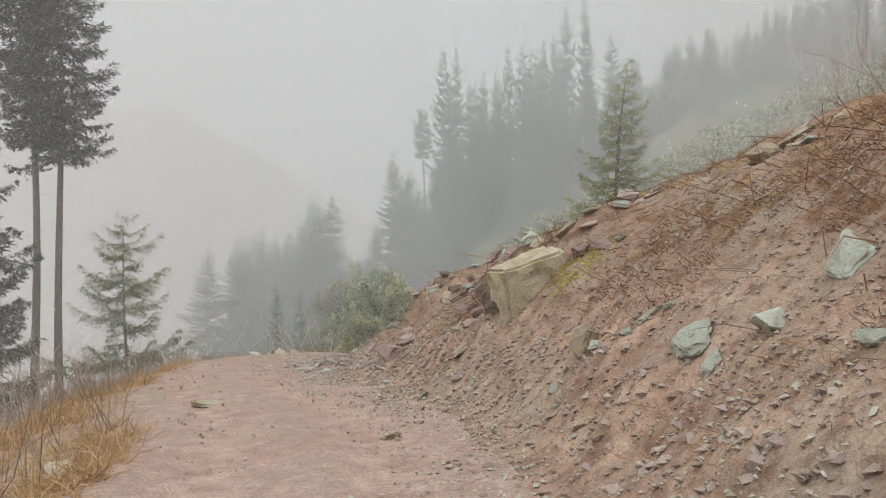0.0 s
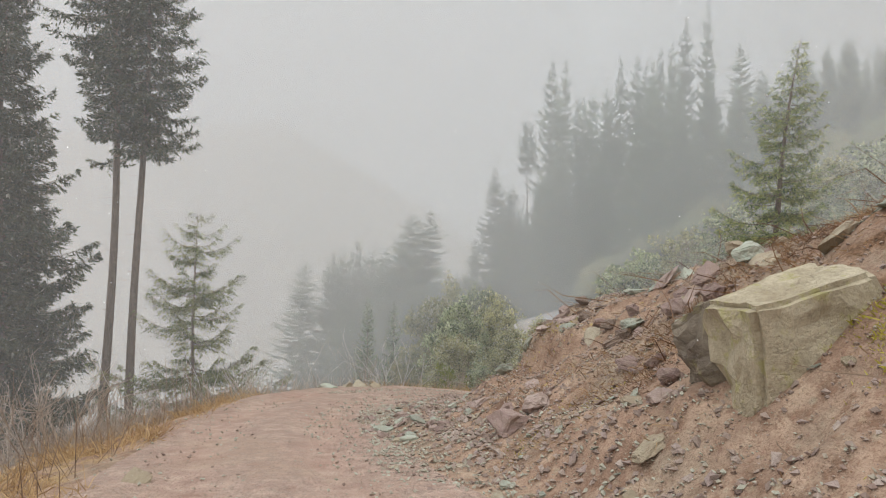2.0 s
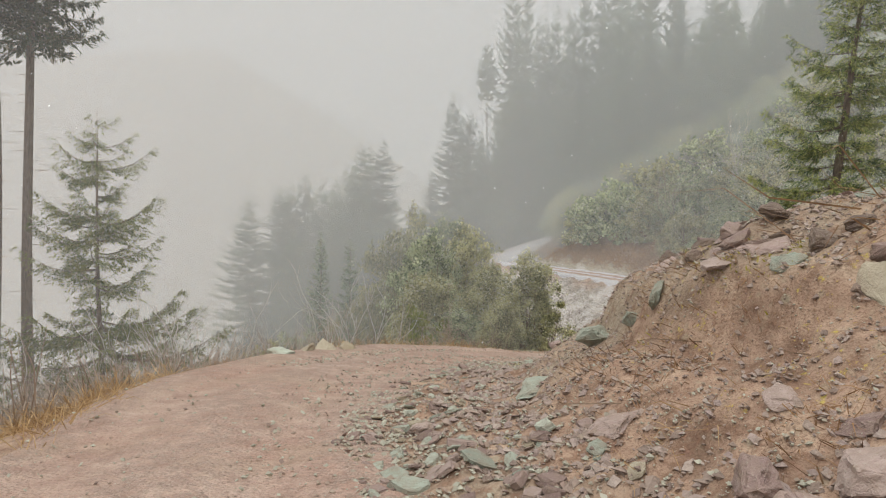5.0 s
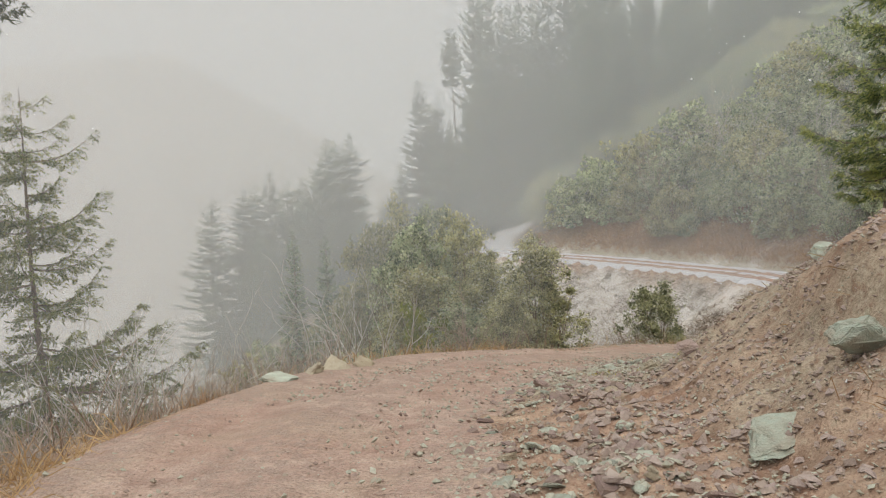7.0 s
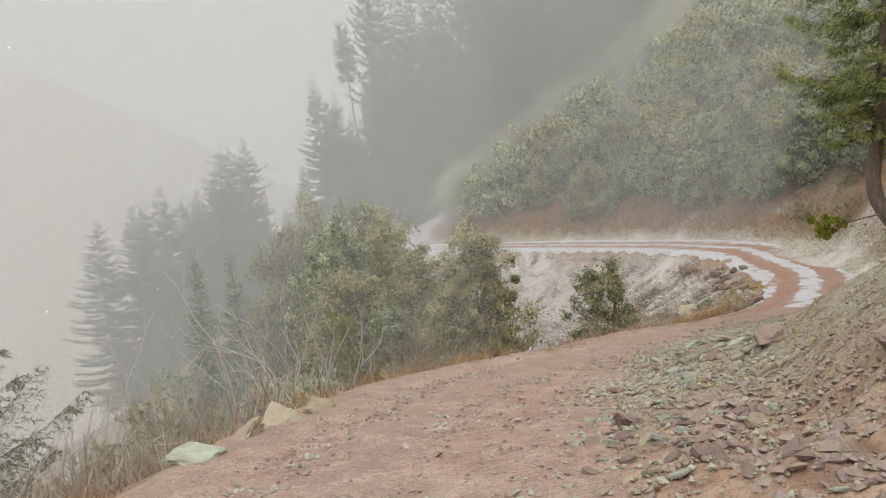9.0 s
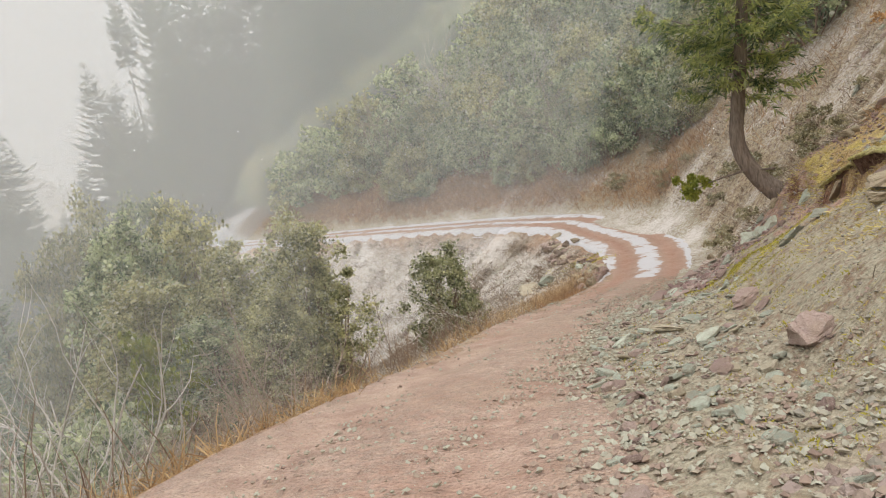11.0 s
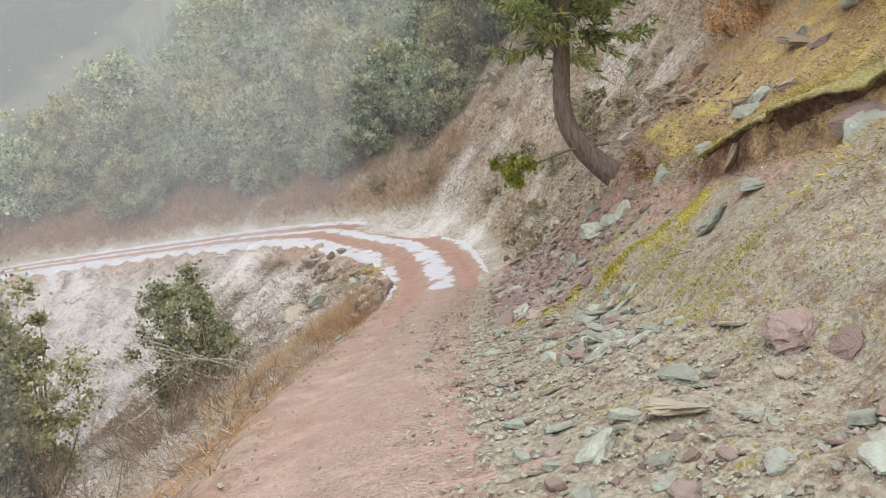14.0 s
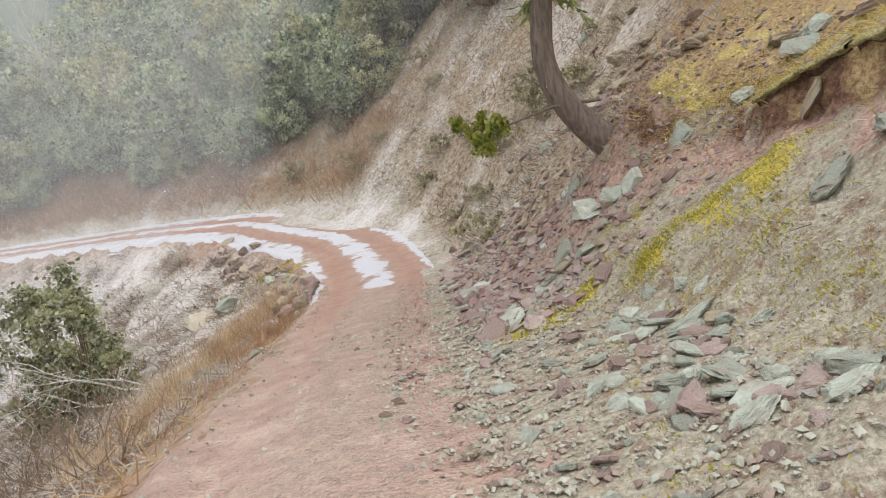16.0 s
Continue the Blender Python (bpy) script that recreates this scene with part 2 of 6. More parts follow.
def make_bark_material(name, dark, light):
    n = Nodes(name)
    p = n.coords("Object")
    w = n.add("ShaderNodeMapping")
    w.inputs["Scale"].default_value = (9, 9, 1.6)
    n.link(p, w.inputs["Vector"])
    a, b = n.noise(2.5, 5, w.outputs[0]), n.noise(1.2, 3, p)
    col = n.mix(n.math("MULTIPLY", b, 0.5), n.ramp(a, (0.35, dark), (0.65, light)), tuple(0.8 * c for c in light))
    return n.surface(col, 0.9, a, 0.03, 0.9, 0.2)


def make_leaf_material(name, tones, frost=0.0, through=0.25, rough=0.6, vary=0.42):
    n = Nodes(name)
    geo = n.add("ShaderNodeNewGeometry")
    who = n.add("ShaderNodeObjectInfo").outputs["Random"]
    isle = geo.outputs["Random Per Island"]
    col = n.ramp(isle, (0.0, tones[0]), (0.55, tones[1]), (1.0, tones[2]))
    clump = n.noise(1.5, 4, geo.outputs["Position"], 0.65)
    col = n.mix(n.math("MULTIPLY", n.ramp(clump, (0.46, (0, 0, 0)), (0.62, (1, 1, 1))), 0.6), col, tones[2])
    col = n.mix(n.math("MULTIPLY", n.ramp(clump, (0.36, (1, 1, 1)), (0.5, (0, 0, 0))), 0.6), col, tones[0])
    col = n.mix(n.math("MULTIPLY", who, vary), col, tones[0])
    if frost:
        f = n.math("MULTIPLY", n.math("GREATER_THAN", n.math("FRACT", n.math("MULTIPLY", isle, 17.3)), 1 - frost), n.ramp(n.noise(0.5, 3, geo.outputs["Position"]), (0.4, (0.15, 0.15, 0.15)), (0.6, (0.9, 0.9, 0.9))))
        col = n.mix(f, col, (0.62, 0.66, 0.66))
    return n.surface(col, rough, specular=0.25, through=through, ochre=(1.08, 1.0, 0.85))


def make_mist_material(name, share):
    n = Nodes(name)
    d = n.add("ShaderNodeBsdfDiffuse")
    d.inputs["Color"].default_value = (0.93, 0.965, 0.985, 1)
    t = n.add("ShaderNodeBsdfTranslucent")
    t.inputs["Color"].default_value = (0.93, 0.965, 0.985, 1)
    both = n.add("ShaderNodeMixShader")
    both.inputs[0].default_value = 0.5
    n.link(d.outputs[0], both.inputs[1])
    n.link(t.outputs[0], both.inputs[2])
    clear = n.add("ShaderNodeBsdfTransparent")
    m = n.add("ShaderNodeMixShader")
    n.link(n.math("MULTIPLY", n.attribute("veil"), 0.9 * share), m.inputs[0])
    n.link(clear.outputs[0], m.inputs[1])
    n.link(both.outputs[0], m.inputs[2])
    n.link(m.outputs[0], n.out.inputs["Surface"])
    return n.mat


M_GROUND, M_ROAD, M_GRAVEL = make_ground_material(), make_road_material(), make_gravel_material()
M_ROCK_GREEN = make_rock_material("green_slate", (0.26, 0.305, 0.265), (0.38, 0.445, 0.39), (0.53, 0.60, 0.53))
M_ROCK_PURPLE = make_rock_material("purple_slate", (0.21, 0.145, 0.14), (0.33, 0.24, 0.23), (0.46, 0.37, 0.35))

M_ROCK_TAN = make_rock_material("tan_sandstone", (0.30, 0.255, 0.18), (0.41, 0.36, 0.265), (0.50, 0.465, 0.37))


def make_boulder_material(name, pale, dark, lichen):
    """Weathered rock with cracks, dark stains and patches of lichen."""
    n = Nodes(name)
    p = n.coords("World")
    mid, fine = n.noise(2.6, 6, p, 0.65), n.noise(24, 5, p, 0.7)
    col = n.ramp(mid, (0.32, dark), (0.48, tuple(0.5 * (a + b) for a, b in zip(pale, dark))), (0.62, pale))
    col = n.mix(n.ramp(fine, (0.45, (0, 0, 0)), (0.7, (0.45, 0.45, 0.45))), col, (0.20, 0.165, 0.125))
    col = n.mix(n.ramp(n.noise(4.5, 6, p, 0.7), (0.54, (0, 0, 0)), (0.62, (lichen,) * 3)), col, (0.38, 0.36, 0.13))
    w = n.add("ShaderNodeMapping")
    w.inputs["Scale"].default_value = (1.0, 1.0, 0.45)
    warp = n.add("ShaderNodeTexNoise")
    warp.inputs["Scale"].default_value, warp.inputs["Detail"].default_value = 3.0, 5.0
    n.link(p, warp.inputs["Vector"])
    shifted = n.add("ShaderNodeVectorMath", operation="ADD")
    n.link(p, shifted.inputs[0])
    n.link(warp.outputs["Color"], shifted.inputs[1])
    n.link(shifted.outputs[0], w.inputs["Vector"])
    crack = n.cells(1.7, w.outputs[0], "DISTANCE_TO_EDGE").outputs["Distance"]
    split = n.ramp(crack, (0.0, (1, 1, 1)), (0.015, (0, 0, 0)))
    col = n.mix(n.math("MULTIPLY", split, 0.15), col, (0.09, 0.07, 0.055))
    h = n.math("ADD", n.math("MULTIPLY", n.ramp(crack, (0.0, (0, 0, 0)), (0.03, (1, 1, 1))), 0.1), n.math("ADD", mid, n.math("MULTIPLY", fine, 0.4)))
    return n.surface(col, 0.8, h, 0.06, 1.0, 0.3)


M_BOULDER = make_boulder_material("weathered_boulder", (0.58, 0.52, 0.38), (0.36, 0.30, 0.20), 0.6)
M_LEDGE = make_boulder_material("dark_split_rock", (0.33, 0.29, 0.22), (0.13, 0.10, 0.08), 0.3)
M_BARK = make_bark_material("spruce_bark", (0.11, 0.085, 0.07), (0.28, 0.225, 0.185))
M_PALE = make_bark_material("pale_bare_wood", (0.42, 0.38, 0.33), (0.72, 0.69, 0.63))
M_BRUSH = make_bark_material("grey_brown_brush", (0.28, 0.22, 0.175), (0.50, 0.42, 0.345))
M_TWIG = make_bark_material("brown_twig", (0.18, 0.125, 0.09), (0.34, 0.25, 0.18))
M_NEEDLE = make_leaf_material("spruce_needles", ((0.035, 0.055, 0.042), (0.06, 0.085, 0.06), (0.10, 0.125, 0.08)), 0.06, 0.35)
# far needles: some snow dusting, plus distance haze put into the paler base colours
M_NEEDLE_FAR = make_leaf_material("dusted_hazed_spruce_needles", ((0.05, 0.11, 0.09), (0.30, 0.45, 0.37), (0.64, 0.78, 0.66)), 0.26, 0.5, vary=0.5)
M_NEEDLE_FRESH = make_leaf_material("fresh_fir_needles", ((0.065, 0.115, 0.075), (0.21, 0.30, 0.15), (0.56, 0.62, 0.26)), 0.09, 0.6)
M_NEEDLE_CEDAR = make_leaf_material("cedar_needles", ((0.09, 0.13, 0.07), (0.19, 0.245, 0.105), (0.34, 0.38, 0.15)), 0.08, 0.5)
M_GOLD = make_leaf_material("golden_litter", ((0.26, 0.20, 0.08), (0.56, 0.48, 0.17), (0.78, 0.73, 0.36)), 0.05, 0.35)
M_LEAF = make_leaf_material("evergreen_oak_leaves", ((0.14, 0.16, 0.10), (0.42, 0.45, 0.28), (0.82, 0.84, 0.58)), 0.2, 0.5)
M_LEAF_GREY = make_leaf_material("frosted_shrub_leaves", ((0.065, 0.11, 0.075), (0.38, 0.49, 0.33), (0.82, 0.92, 0.70)), 0.18, 0.45)
M_LEAF_DARK = make_leaf_material("dark_holly_leaves", ((0.11, 0.13, 0.085), (0.27, 0.31, 0.19), (0.58, 0.62, 0.44)), 0.2, 0.45)
M_LEAF_LIME = make_leaf_material("yellow_green_leaves", ((0.12, 0.17, 0.035), (0.22, 0.27, 0.05), (0.36, 0.38, 0.09)), 0.03)
M_STRAW = make_leaf_material("dry_grass", ((0.26, 0.17, 0.10), (0.46, 0.325, 0.19), (0.64, 0.51, 0.335)), 0.0, 0.3)
M_RUSSET = make_leaf_material("russet_brush", ((0.26, 0.165, 0.115), (0.45, 0.30, 0.20), (0.60, 0.44, 0.29)), 0.0, 0.35)
M_TAN_GRASS = make_leaf_material("tan_dead_grass", ((0.30, 0.21, 0.14), (0.56, 0.42, 0.29), (0.78, 0.66, 0.50)), 0.1, 0.4)
M_RUST = make_leaf_material("rust_brush", ((0.30, 0.18, 0.10), (0.54, 0.35, 0.20), (0.74, 0.54, 0.33)), 0.0, 0.4)
M_BRACKEN = make_leaf_material("dead_bracken", ((0.11, 0.06, 0.04), (0.22, 0.13, 0.08), (0.38, 0.25, 0.15)), 0.0, 0.25)
M_MOSS = make_leaf_material("yellow_moss", ((0.28, 0.27, 0.05), (0.47, 0.45, 0.09), (0.63, 0.59, 0.17)), 0.0, 0.25)

# ---- the road: a bend into a side gully and out again ----
ROAD = [(-1.0, -40, 2.0), (-1.0, -20, 0.9), (-1.0, -8, 0.25), (-1.2, 0, -0.05), (-1.9, 8, -0.42), (-3.4, 13, -0.75), (-4.4, 17, -1.05), (-4.4, 21, -1.45),
        (-3.2, 25, -1.95), (-0.4, 28.7, -2.75), (3.0, 32.6, -3.6), (6.1, 36.4, -4.5), (9.2, 39.9, -5.1), (12.0, 43.4, -5.36), (14.2, 47, -5.4), (15.5, 51, -5.35),
        (16.6, 55.5, -5.3), (15.3, 61.5, -5.25), (12.4, 68, -5.2), (7.8, 76, -5.08), (1.6, 84, -4.85), (0.4, 89.9, -4.5), (2.6, 97.5, -3.75), (5.9, 104, -3.0), (13.5, 114, -0.6), (26.6, 129, 4.3)]
HALF_LEFT = [1.6, 1.6, 1.5, 1.3, 1.7, 2.3, 2.3, 2.8, 2.6, 2.0, 2.05, 1.6, 1.15, 1.5, 1.8, 2.2, 2.4, 2.4, 2.4, 2.4, 2.2, 1.8, 1.4, 1.3, 1.3, 1.3]
HALF_RIGHT = [2.3, 2.3, 2.3, 2.3, 2.2, 1.5, 0.95, 0.85, 0.9, 0.4, 0.55, 1.05, 1.45, 1.8, 2.0, 2.0, 2.2, 2.3, 2.3, 2.3, 2.0, 1.6, 1.3, 1.3, 1.3, 1.3]
VERGE = [0.2, 0.2, 0.2, 0.15, 0.2, 0.65, 1.0, 1.25, 1.2, 1.45, 1.15, 0.75, 0.9, 1.0, 0.6, 0.1, 0.1, 0.1, 0.1, 0.1, 0.1, 0.1, 0.1, 0.1, 0.1, 0.1]
FALL = [0.45, 0.45, 0.42, 0.40, 0.36, 0.34, 0.33, 0.36, 0.46, 0.48, 0.42, 0.36, 0.33, 0.33, 0.36, 0.48, 0.62, 0.68, 0.7, 0.6, 0.45, 0.4, 0.3, 0.3, 0.3, 0.3]
BANK = [0.9, 0.9, 0.9, 0.9, 0.9, 0.72, 0.6, 0.62, 0.66, 0.62, 0.64, 0.82, 0.86, 0.74, 0.66, 0.66, 0.66, 0.66, 0.66, 0.66, 0.66, 0.66, 0.66, 0.66, 0.66, 0.66]
UPPER = [0.55, 0.55, 0.55, 0.55, 0.5, 0.32, 0.18, 0.2, 0.38, 0.42, 0.52, 0.80, 0.88, 0.80, 0.70, 0.66, 0.64, 0.62, 0.6, 0.58, 0.55, 0.5, 0.5, 0.5, 0.5, 0.5]


def glide(points, per):
    """A Catmull-Rom curve through rows of numbers."""
    p = np.array(points, float)
    q = np.vstack([2 * p[0] - p[1], p, 2 * p[-1] - p[-2]])
    t = np.linspace(0, 1, per, endpoint=False)[:, None]
    rows = []
    for a, b, c, d in zip(q, q[1:], q[2:], q[3:]):
        rows.append(0.5 * (2 * b + (c - a) * t + (2 * a - 5 * b + 4 * c - d) * t**2 + (3 * b - a - 3 * c + d) * t**3))
    return np.vstack([*rows, p[-1:]])


_line = glide([(*r, *w) for r, *w in zip(ROAD, HALF_LEFT, HALF_RIGHT, FALL, BANK, UPPER, VERGE)], 24)
_arc = np.concatenate([[0], np.cumsum(np.hypot(*np.diff(_line[:, :2], axis=0).T))])
LENGTH = _arc[-1]
ARC = np.arange(0, LENGTH, 0.25)
LINE = np.stack([np.interp(ARC, _arc, _line[:, k]) for k in range(9)], 1)
TANGENT = np.gradient(LINE[:, :2], axis=0)
TANGENT /= np.hypot(TANGENT[:, 0], TANGENT[:, 1])[:, None]


def arc_at(y):
    """The road's length at the place on its first leg where it passes y."""
    k = np.argmax(LINE[:, 1] >= y)
    return ARC[k]


START_OF_SNOW = arc_at(39.3)
COARSE = slice(None, None, 3)


LEDGE_LINE = np.array([(3.2, 23.2), (3.9, 25.4), (4.45, 26.9), (5.0, 28.3), (5.35, 28.9), (5.85, 29.5), (6.3, 30.2), (7.05, 31.2), (7.5, 32.1), (8.1, 32.9)])


def from_line(x, y, points):
    """Signed distance from a line in plan (positive on its right) and the share of its length at the nearest place."""
    a, d = points[:-1], np.diff(points, axis=0)
    ln = np.hypot(d[:, 0], d[:, 1])
    start = np.concatenate([[0], np.cumsum(ln)])
    best, sign, at = np.full(len(x), 1e9), np.ones(len(x)), np.zeros(len(x))
    for k in range(len(a)):
        u = np.clip(((x - a[k, 0]) * d[k, 0] + (y - a[k, 1]) * d[k, 1]) / ln[k] ** 2, 0, 1)
        qx, qy = x - a[k, 0] - u * d[k, 0], y - a[k, 1] - u * d[k, 1]
        dist = np.hypot(qx, qy)
        near = dist < best
        best = np.where(near, dist, best)
        sign = np.where(near, np.sign(d[k, 1] * qx - d[k, 0] * qy), sign)
        at = np.where(near, (start[k] + u * ln[k]) / start[-1], at)
    return best * sign, at


def ledge_at(x, y):
    """Distance uphill of the ragged turf edge, and how strong the ledge is there."""
    s, u = from_line(x, y, LEDGE_LINE)
    s = s + 0.16 * grain(x, y, 0.8, 63, 3)
    return s, step(u, 0.0, 0.12) * (1 - 0.75 * step(u, 0.62, 0.85)) * (1 - step(u, 0.93, 1.0))


def terrain(x, y):
    """Height, distance beyond the road's edge (negative: on the road), side (1: downhill), and length along the road, for arrays of places."""
    x, y = np.atleast_1d(np.asarray(x, float)), np.atleast_1d(np.asarray(y, float))
    z, edge, side, arc = (np.empty(len(x)) for _ in range(4))
    cx, cy = LINE[COARSE, 0], LINE[COARSE, 1]
    for a in range(0, len(x), 20000):
        px, py = x[a:a + 20000, None], y[a:a + 20000, None]
        dist = np.sqrt((px - cx) ** 2 + (py - cy) ** 2)
        i = dist.argmin(1)
        near = dist[np.arange(len(i)), i]
        w = np.exp(-(dist - near[:, None]) / (0.25 + 0.10 * near[:, None]))
        w /= w.sum(1)[:, None]
        zc, hl, hr, fall, bank, upper, verge = (w @ LINE[COARSE, k] for k in range(2, 9))
        tx, ty = TANGENT[COARSE][i].T
        left = tx * (py[:, 0] - cy[i]) - ty * (px[:, 0] - cx[i]) > 0
        e = near - np.where(left, hl, hr)
        q = np.maximum(e, 0)
        down = fall * q + 0.28 * np.maximum(q - 13, 0) ** 1.0 * step(q, 13, 30)
        down = 75 * (1 - np.exp(-down / 75))
        ridge = np.minimum(np.maximum(0.9 * (py[:, 0] - 206), 0), np.clip((-px[:, 0] - 45) * 0.8 + 75 + 9 * grain(px[:, 0], py[:, 0], 60, 77, 3), 0, 150))
        down = down - ridge
        flat = np.minimum(q, verge)
        q2 = q - flat
        along = ARC[COARSE][i]
        turf = step(along, arc_at(22), arc_at(25.5)) * (1 - step(along, arc_at(34), arc_at(38)))
        brk = 3.2 - 0.9 * turf
        up = 0.16 * flat + bank * np.minimum(q2, brk) * (0.6 + 0.4 * step(q2, 0.1, 0.9)) + upper * np.maximum(q2 - brk, 0)
        uphill, strong = ledge_at(px[:, 0], py[:, 0])
        up = up + strong * (0.36 * step(uphill, -0.14, 0.06) * (1 - 0.6 * step(uphill, 0.8, 5.0)) - 0.08 * np.exp(-((uphill + 0.25) / 0.2) ** 2)) * (np.abs(uphill) < 6)
        crest = step(along, arc_at(13.5), arc_at(15.5)) * (1 - step(along, arc_at(19.5), arc_at(22.5)))
        rag = q + 0.22 * grain(px[:, 0], py[:, 0], 0.9, 81, 3)
        up = up + crest * (0.40 * step(rag, 2.45, 2.8) * (1 - step(q, 3.1, 4.6)) - 0.16 * step(q, 0.9, 1.6) * (1 - step(rag, 2.35, 2.7)))
        up = up + 0.42 * np.exp(-((px[:, 0] - 1.95) / 0.95) ** 2 - ((py[:, 0] - 11.75) / 0.9) ** 2)
        up = up + 0.45 * np.exp(-((px[:, 0] - 8.5) ** 2 + (py[:, 0] - 32.7) ** 2) / 0.8) - 0.42 * np.exp(-((px[:, 0] - 9.3) ** 2 + (py[:, 0] - 35.1) ** 2) / 1.0)
        up = up + 0.3 * np.maximum(px[:, 0] - 15, 0) * step(py[:, 0], -20, 8) * (1 - step(py[:, 0], 44, 58))
        up = 190 * (1 - np.exp(-up / 190))
        lump = grain(px[:, 0], py[:, 0], 1.7, 5, 4) * 0.26 * step(q, 0.1, 1.6) + grain(px[:, 0], py[:, 0], 9, 9, 3) * (0.5 * step(q, 2, 9) + 2.0 * step(q, 20, 70))
        lump = lump + grain(px[:, 0], py[:, 0], 0.55, 3, 3) * (0.15 - 0.105 * step(along, arc_at(20), arc_at(26))) * step(q, 0, 0.5)
        lump = lump + grain(px[:, 0], py[:, 0], 0.3, 83, 2) * 0.045 * step(q, 0.2, 0.7) * (1 - step(q, 9, 13))
        b = slice(a, a + 20000)
        z[b] = zc + np.where(left, -down + lump * 0.8, up + lump)
        edge[b], side[b], arc[b] = e, np.where(left, 1, -1), ARC[COARSE][i]
    return z, edge, side, arc


def ground_at(x, y):
    z, e, _, _ = terrain([x], [y])
    return float(z[0])


def lines(lo, hi, dense_lo, dense_hi, fine, rate):
    """Grid lines that lie close between dense_lo and dense_hi and spread out beyond."""
    out, v = [], dense_lo
    while v < dense_hi:
        out.append(v)
        v += fine
    c = fine
    while v < hi:
        out.append(v)
        c *= 1 + rate
        v += c
    v, c = dense_lo, fine
    while v > lo:
        c *= 1 + rate
        v -= c
        out.insert(0, v)
    return np.array(out)


def build_ground():
    gx, gy = lines(-700, 700, -4.5, 10, 0.10, 0.045), lines(-260, 900, 5, 39, 0.10, 0.045)
    X, Y = np.meshgrid(gx, gy)
    x, y = X.ravel(), Y.ravel()
    z, e, side, arc = terrain(x, y)
    z = z - 0.16 * step(-e, 0.15, 0.5)
    nx, ny = len(gx), len(gy)
    idx = np.arange(nx * ny).reshape(ny, nx)
    faces = np.stack([idx[:-1, :-1], idx[:-1, 1:], idx[1:, 1:], idx[1:, :-1]], -1).reshape(-1, 4)
    me = mesh_of("ground", np.stack([x, y, z], 1), faces, M_GROUND, True)
    past = arc - START_OF_SNOW
    snow = step(past, -6, 3) * np.where(side > 0, 0.47 * step(e, -0.2, 0.6) * (1 - 0.5 * step(e, 14, 30)), 0.16 * (1 - step(e, 0.2, 1.0)) + (0.27 + 0.22 * step(grain(x, y, 1.3, 66, 3), -0.1, 0.4)) * (1 - step(e, 9, 16)))
    snow = snow + (side > 0) * (snow > 0.05) * (0.34 * grain(x, y, 2.6, 88, 3) + 0.02)
    snow = snow * np.where((side > 0) & (past < 9), 0.35 + 0.65 * step(e, 0.5, 1.8), 1.0)
    snow = snow * (1 - 0.75 * step(past, 26, 40) * (side < 0) * step(e, 0.3, 1.0))
    snow = snow * np.where(side > 0, step(x, -9, -3.5), 1.0)
    snow = np.maximum(snow, 0.60 * step(x, -5, -1) * step(past, -22, -13) * (side > 0) * step(e + 0.5 * grain(x, y, 1.1, 68, 3), 0.6, 1.7))
    moss = step(arc, arc_at(21), arc_at(27)) * (1 - step(past, -6, 1)) * (side < 0) * (0.06 * step(e, 0.6, 1.5) + 0.18 * np.exp(-((e - 1.9) / 0.5) ** 2)) + 0.22 * (side < 0) * step(arc, arc_at(4), arc_at(9)) * (1 - step(arc, arc_at(16), arc_at(20))) * step(e, 0.8, 2)
    moss = moss * (0.5 + 0.75 * step(grain(x, y, 0.9, 99, 3), 0.0, 0.35))
    straw = np.where(side > 0, (0.25 + 0.32 * step(grain(x, y, 1.6, 58, 3), -0.1, 0.4)) * (1 - step(past, -10, -2)) * step(e, -0.1, 0.4) * (1 - step(e, 1.5, 6)), (0.30 + 0.32 * step(arc, arc_at(19), arc_at(23))) * step(e + 0.45 * grain(x, y, 1.5, 63, 3), 3.2, 3.6) * (1 - step(past, -4, 2)) * (1 - 0.5 * step(arc, arc_at(12), arc_at(15)) * (1 - step(arc, arc_at(21), arc_at(24)))))
    straw = np.maximum(straw, 0.2 * (side > 0) * step(past, -12, -4) * (1 - step(past, 6, 11)) * (1 - step(e, 1.5, 4.0)) * step(grain(x, y, 1.8, 57, 3), -0.2, 0.3))
    sage = 0.78 * (side < 0) * step(past, -7, -1) * (1 - step(past, 16, 24)) * step(e, 0.3, 1.2) * (1 - step(e, 10, 16)) + 0.8 * (side > 0) * step(past, -6, 2) * step(e, 0.5, 2.0)
    brush = np.where(side > 0, np.maximum(0.5 * step(e, 4, 9), 0.72 * step(e, 1.2, 3.0) * (1 - step(x, -6, -3)) * step(y, 12, 18)), 0.46 * step(e, 1.5, 2.6) * (1 - step(arc, arc_at(11), arc_at(14))) + 0.75 * step(past, 14, 24) * step(e, 0.4, 1.2) + 0.78 * step(e, 7, 11))
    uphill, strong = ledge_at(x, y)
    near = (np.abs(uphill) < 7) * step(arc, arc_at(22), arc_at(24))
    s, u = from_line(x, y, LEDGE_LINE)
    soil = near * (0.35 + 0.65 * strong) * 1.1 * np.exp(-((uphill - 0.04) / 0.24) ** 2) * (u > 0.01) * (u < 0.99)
    gold = near * 0.85 * step(uphill, 0.2, 0.45) * (1 - step(uphill, 3.5, 6.5)) * (1 - step(u, 0.97, 1.0))
    rosy = near * 0.6 * step(uphill, -1.5, -0.5) * (1 - step(uphill, -0.1, 0.1)) * (u < 0.99)
    rosy = np.maximum(rosy, 0.72 * (side < 0) * step(arc, arc_at(32.5), arc_at(35)) * (1 - step(past, 1, 4)) * step(e, 0.1, 0.6) * (1 - step(e, 4.5, 6)))
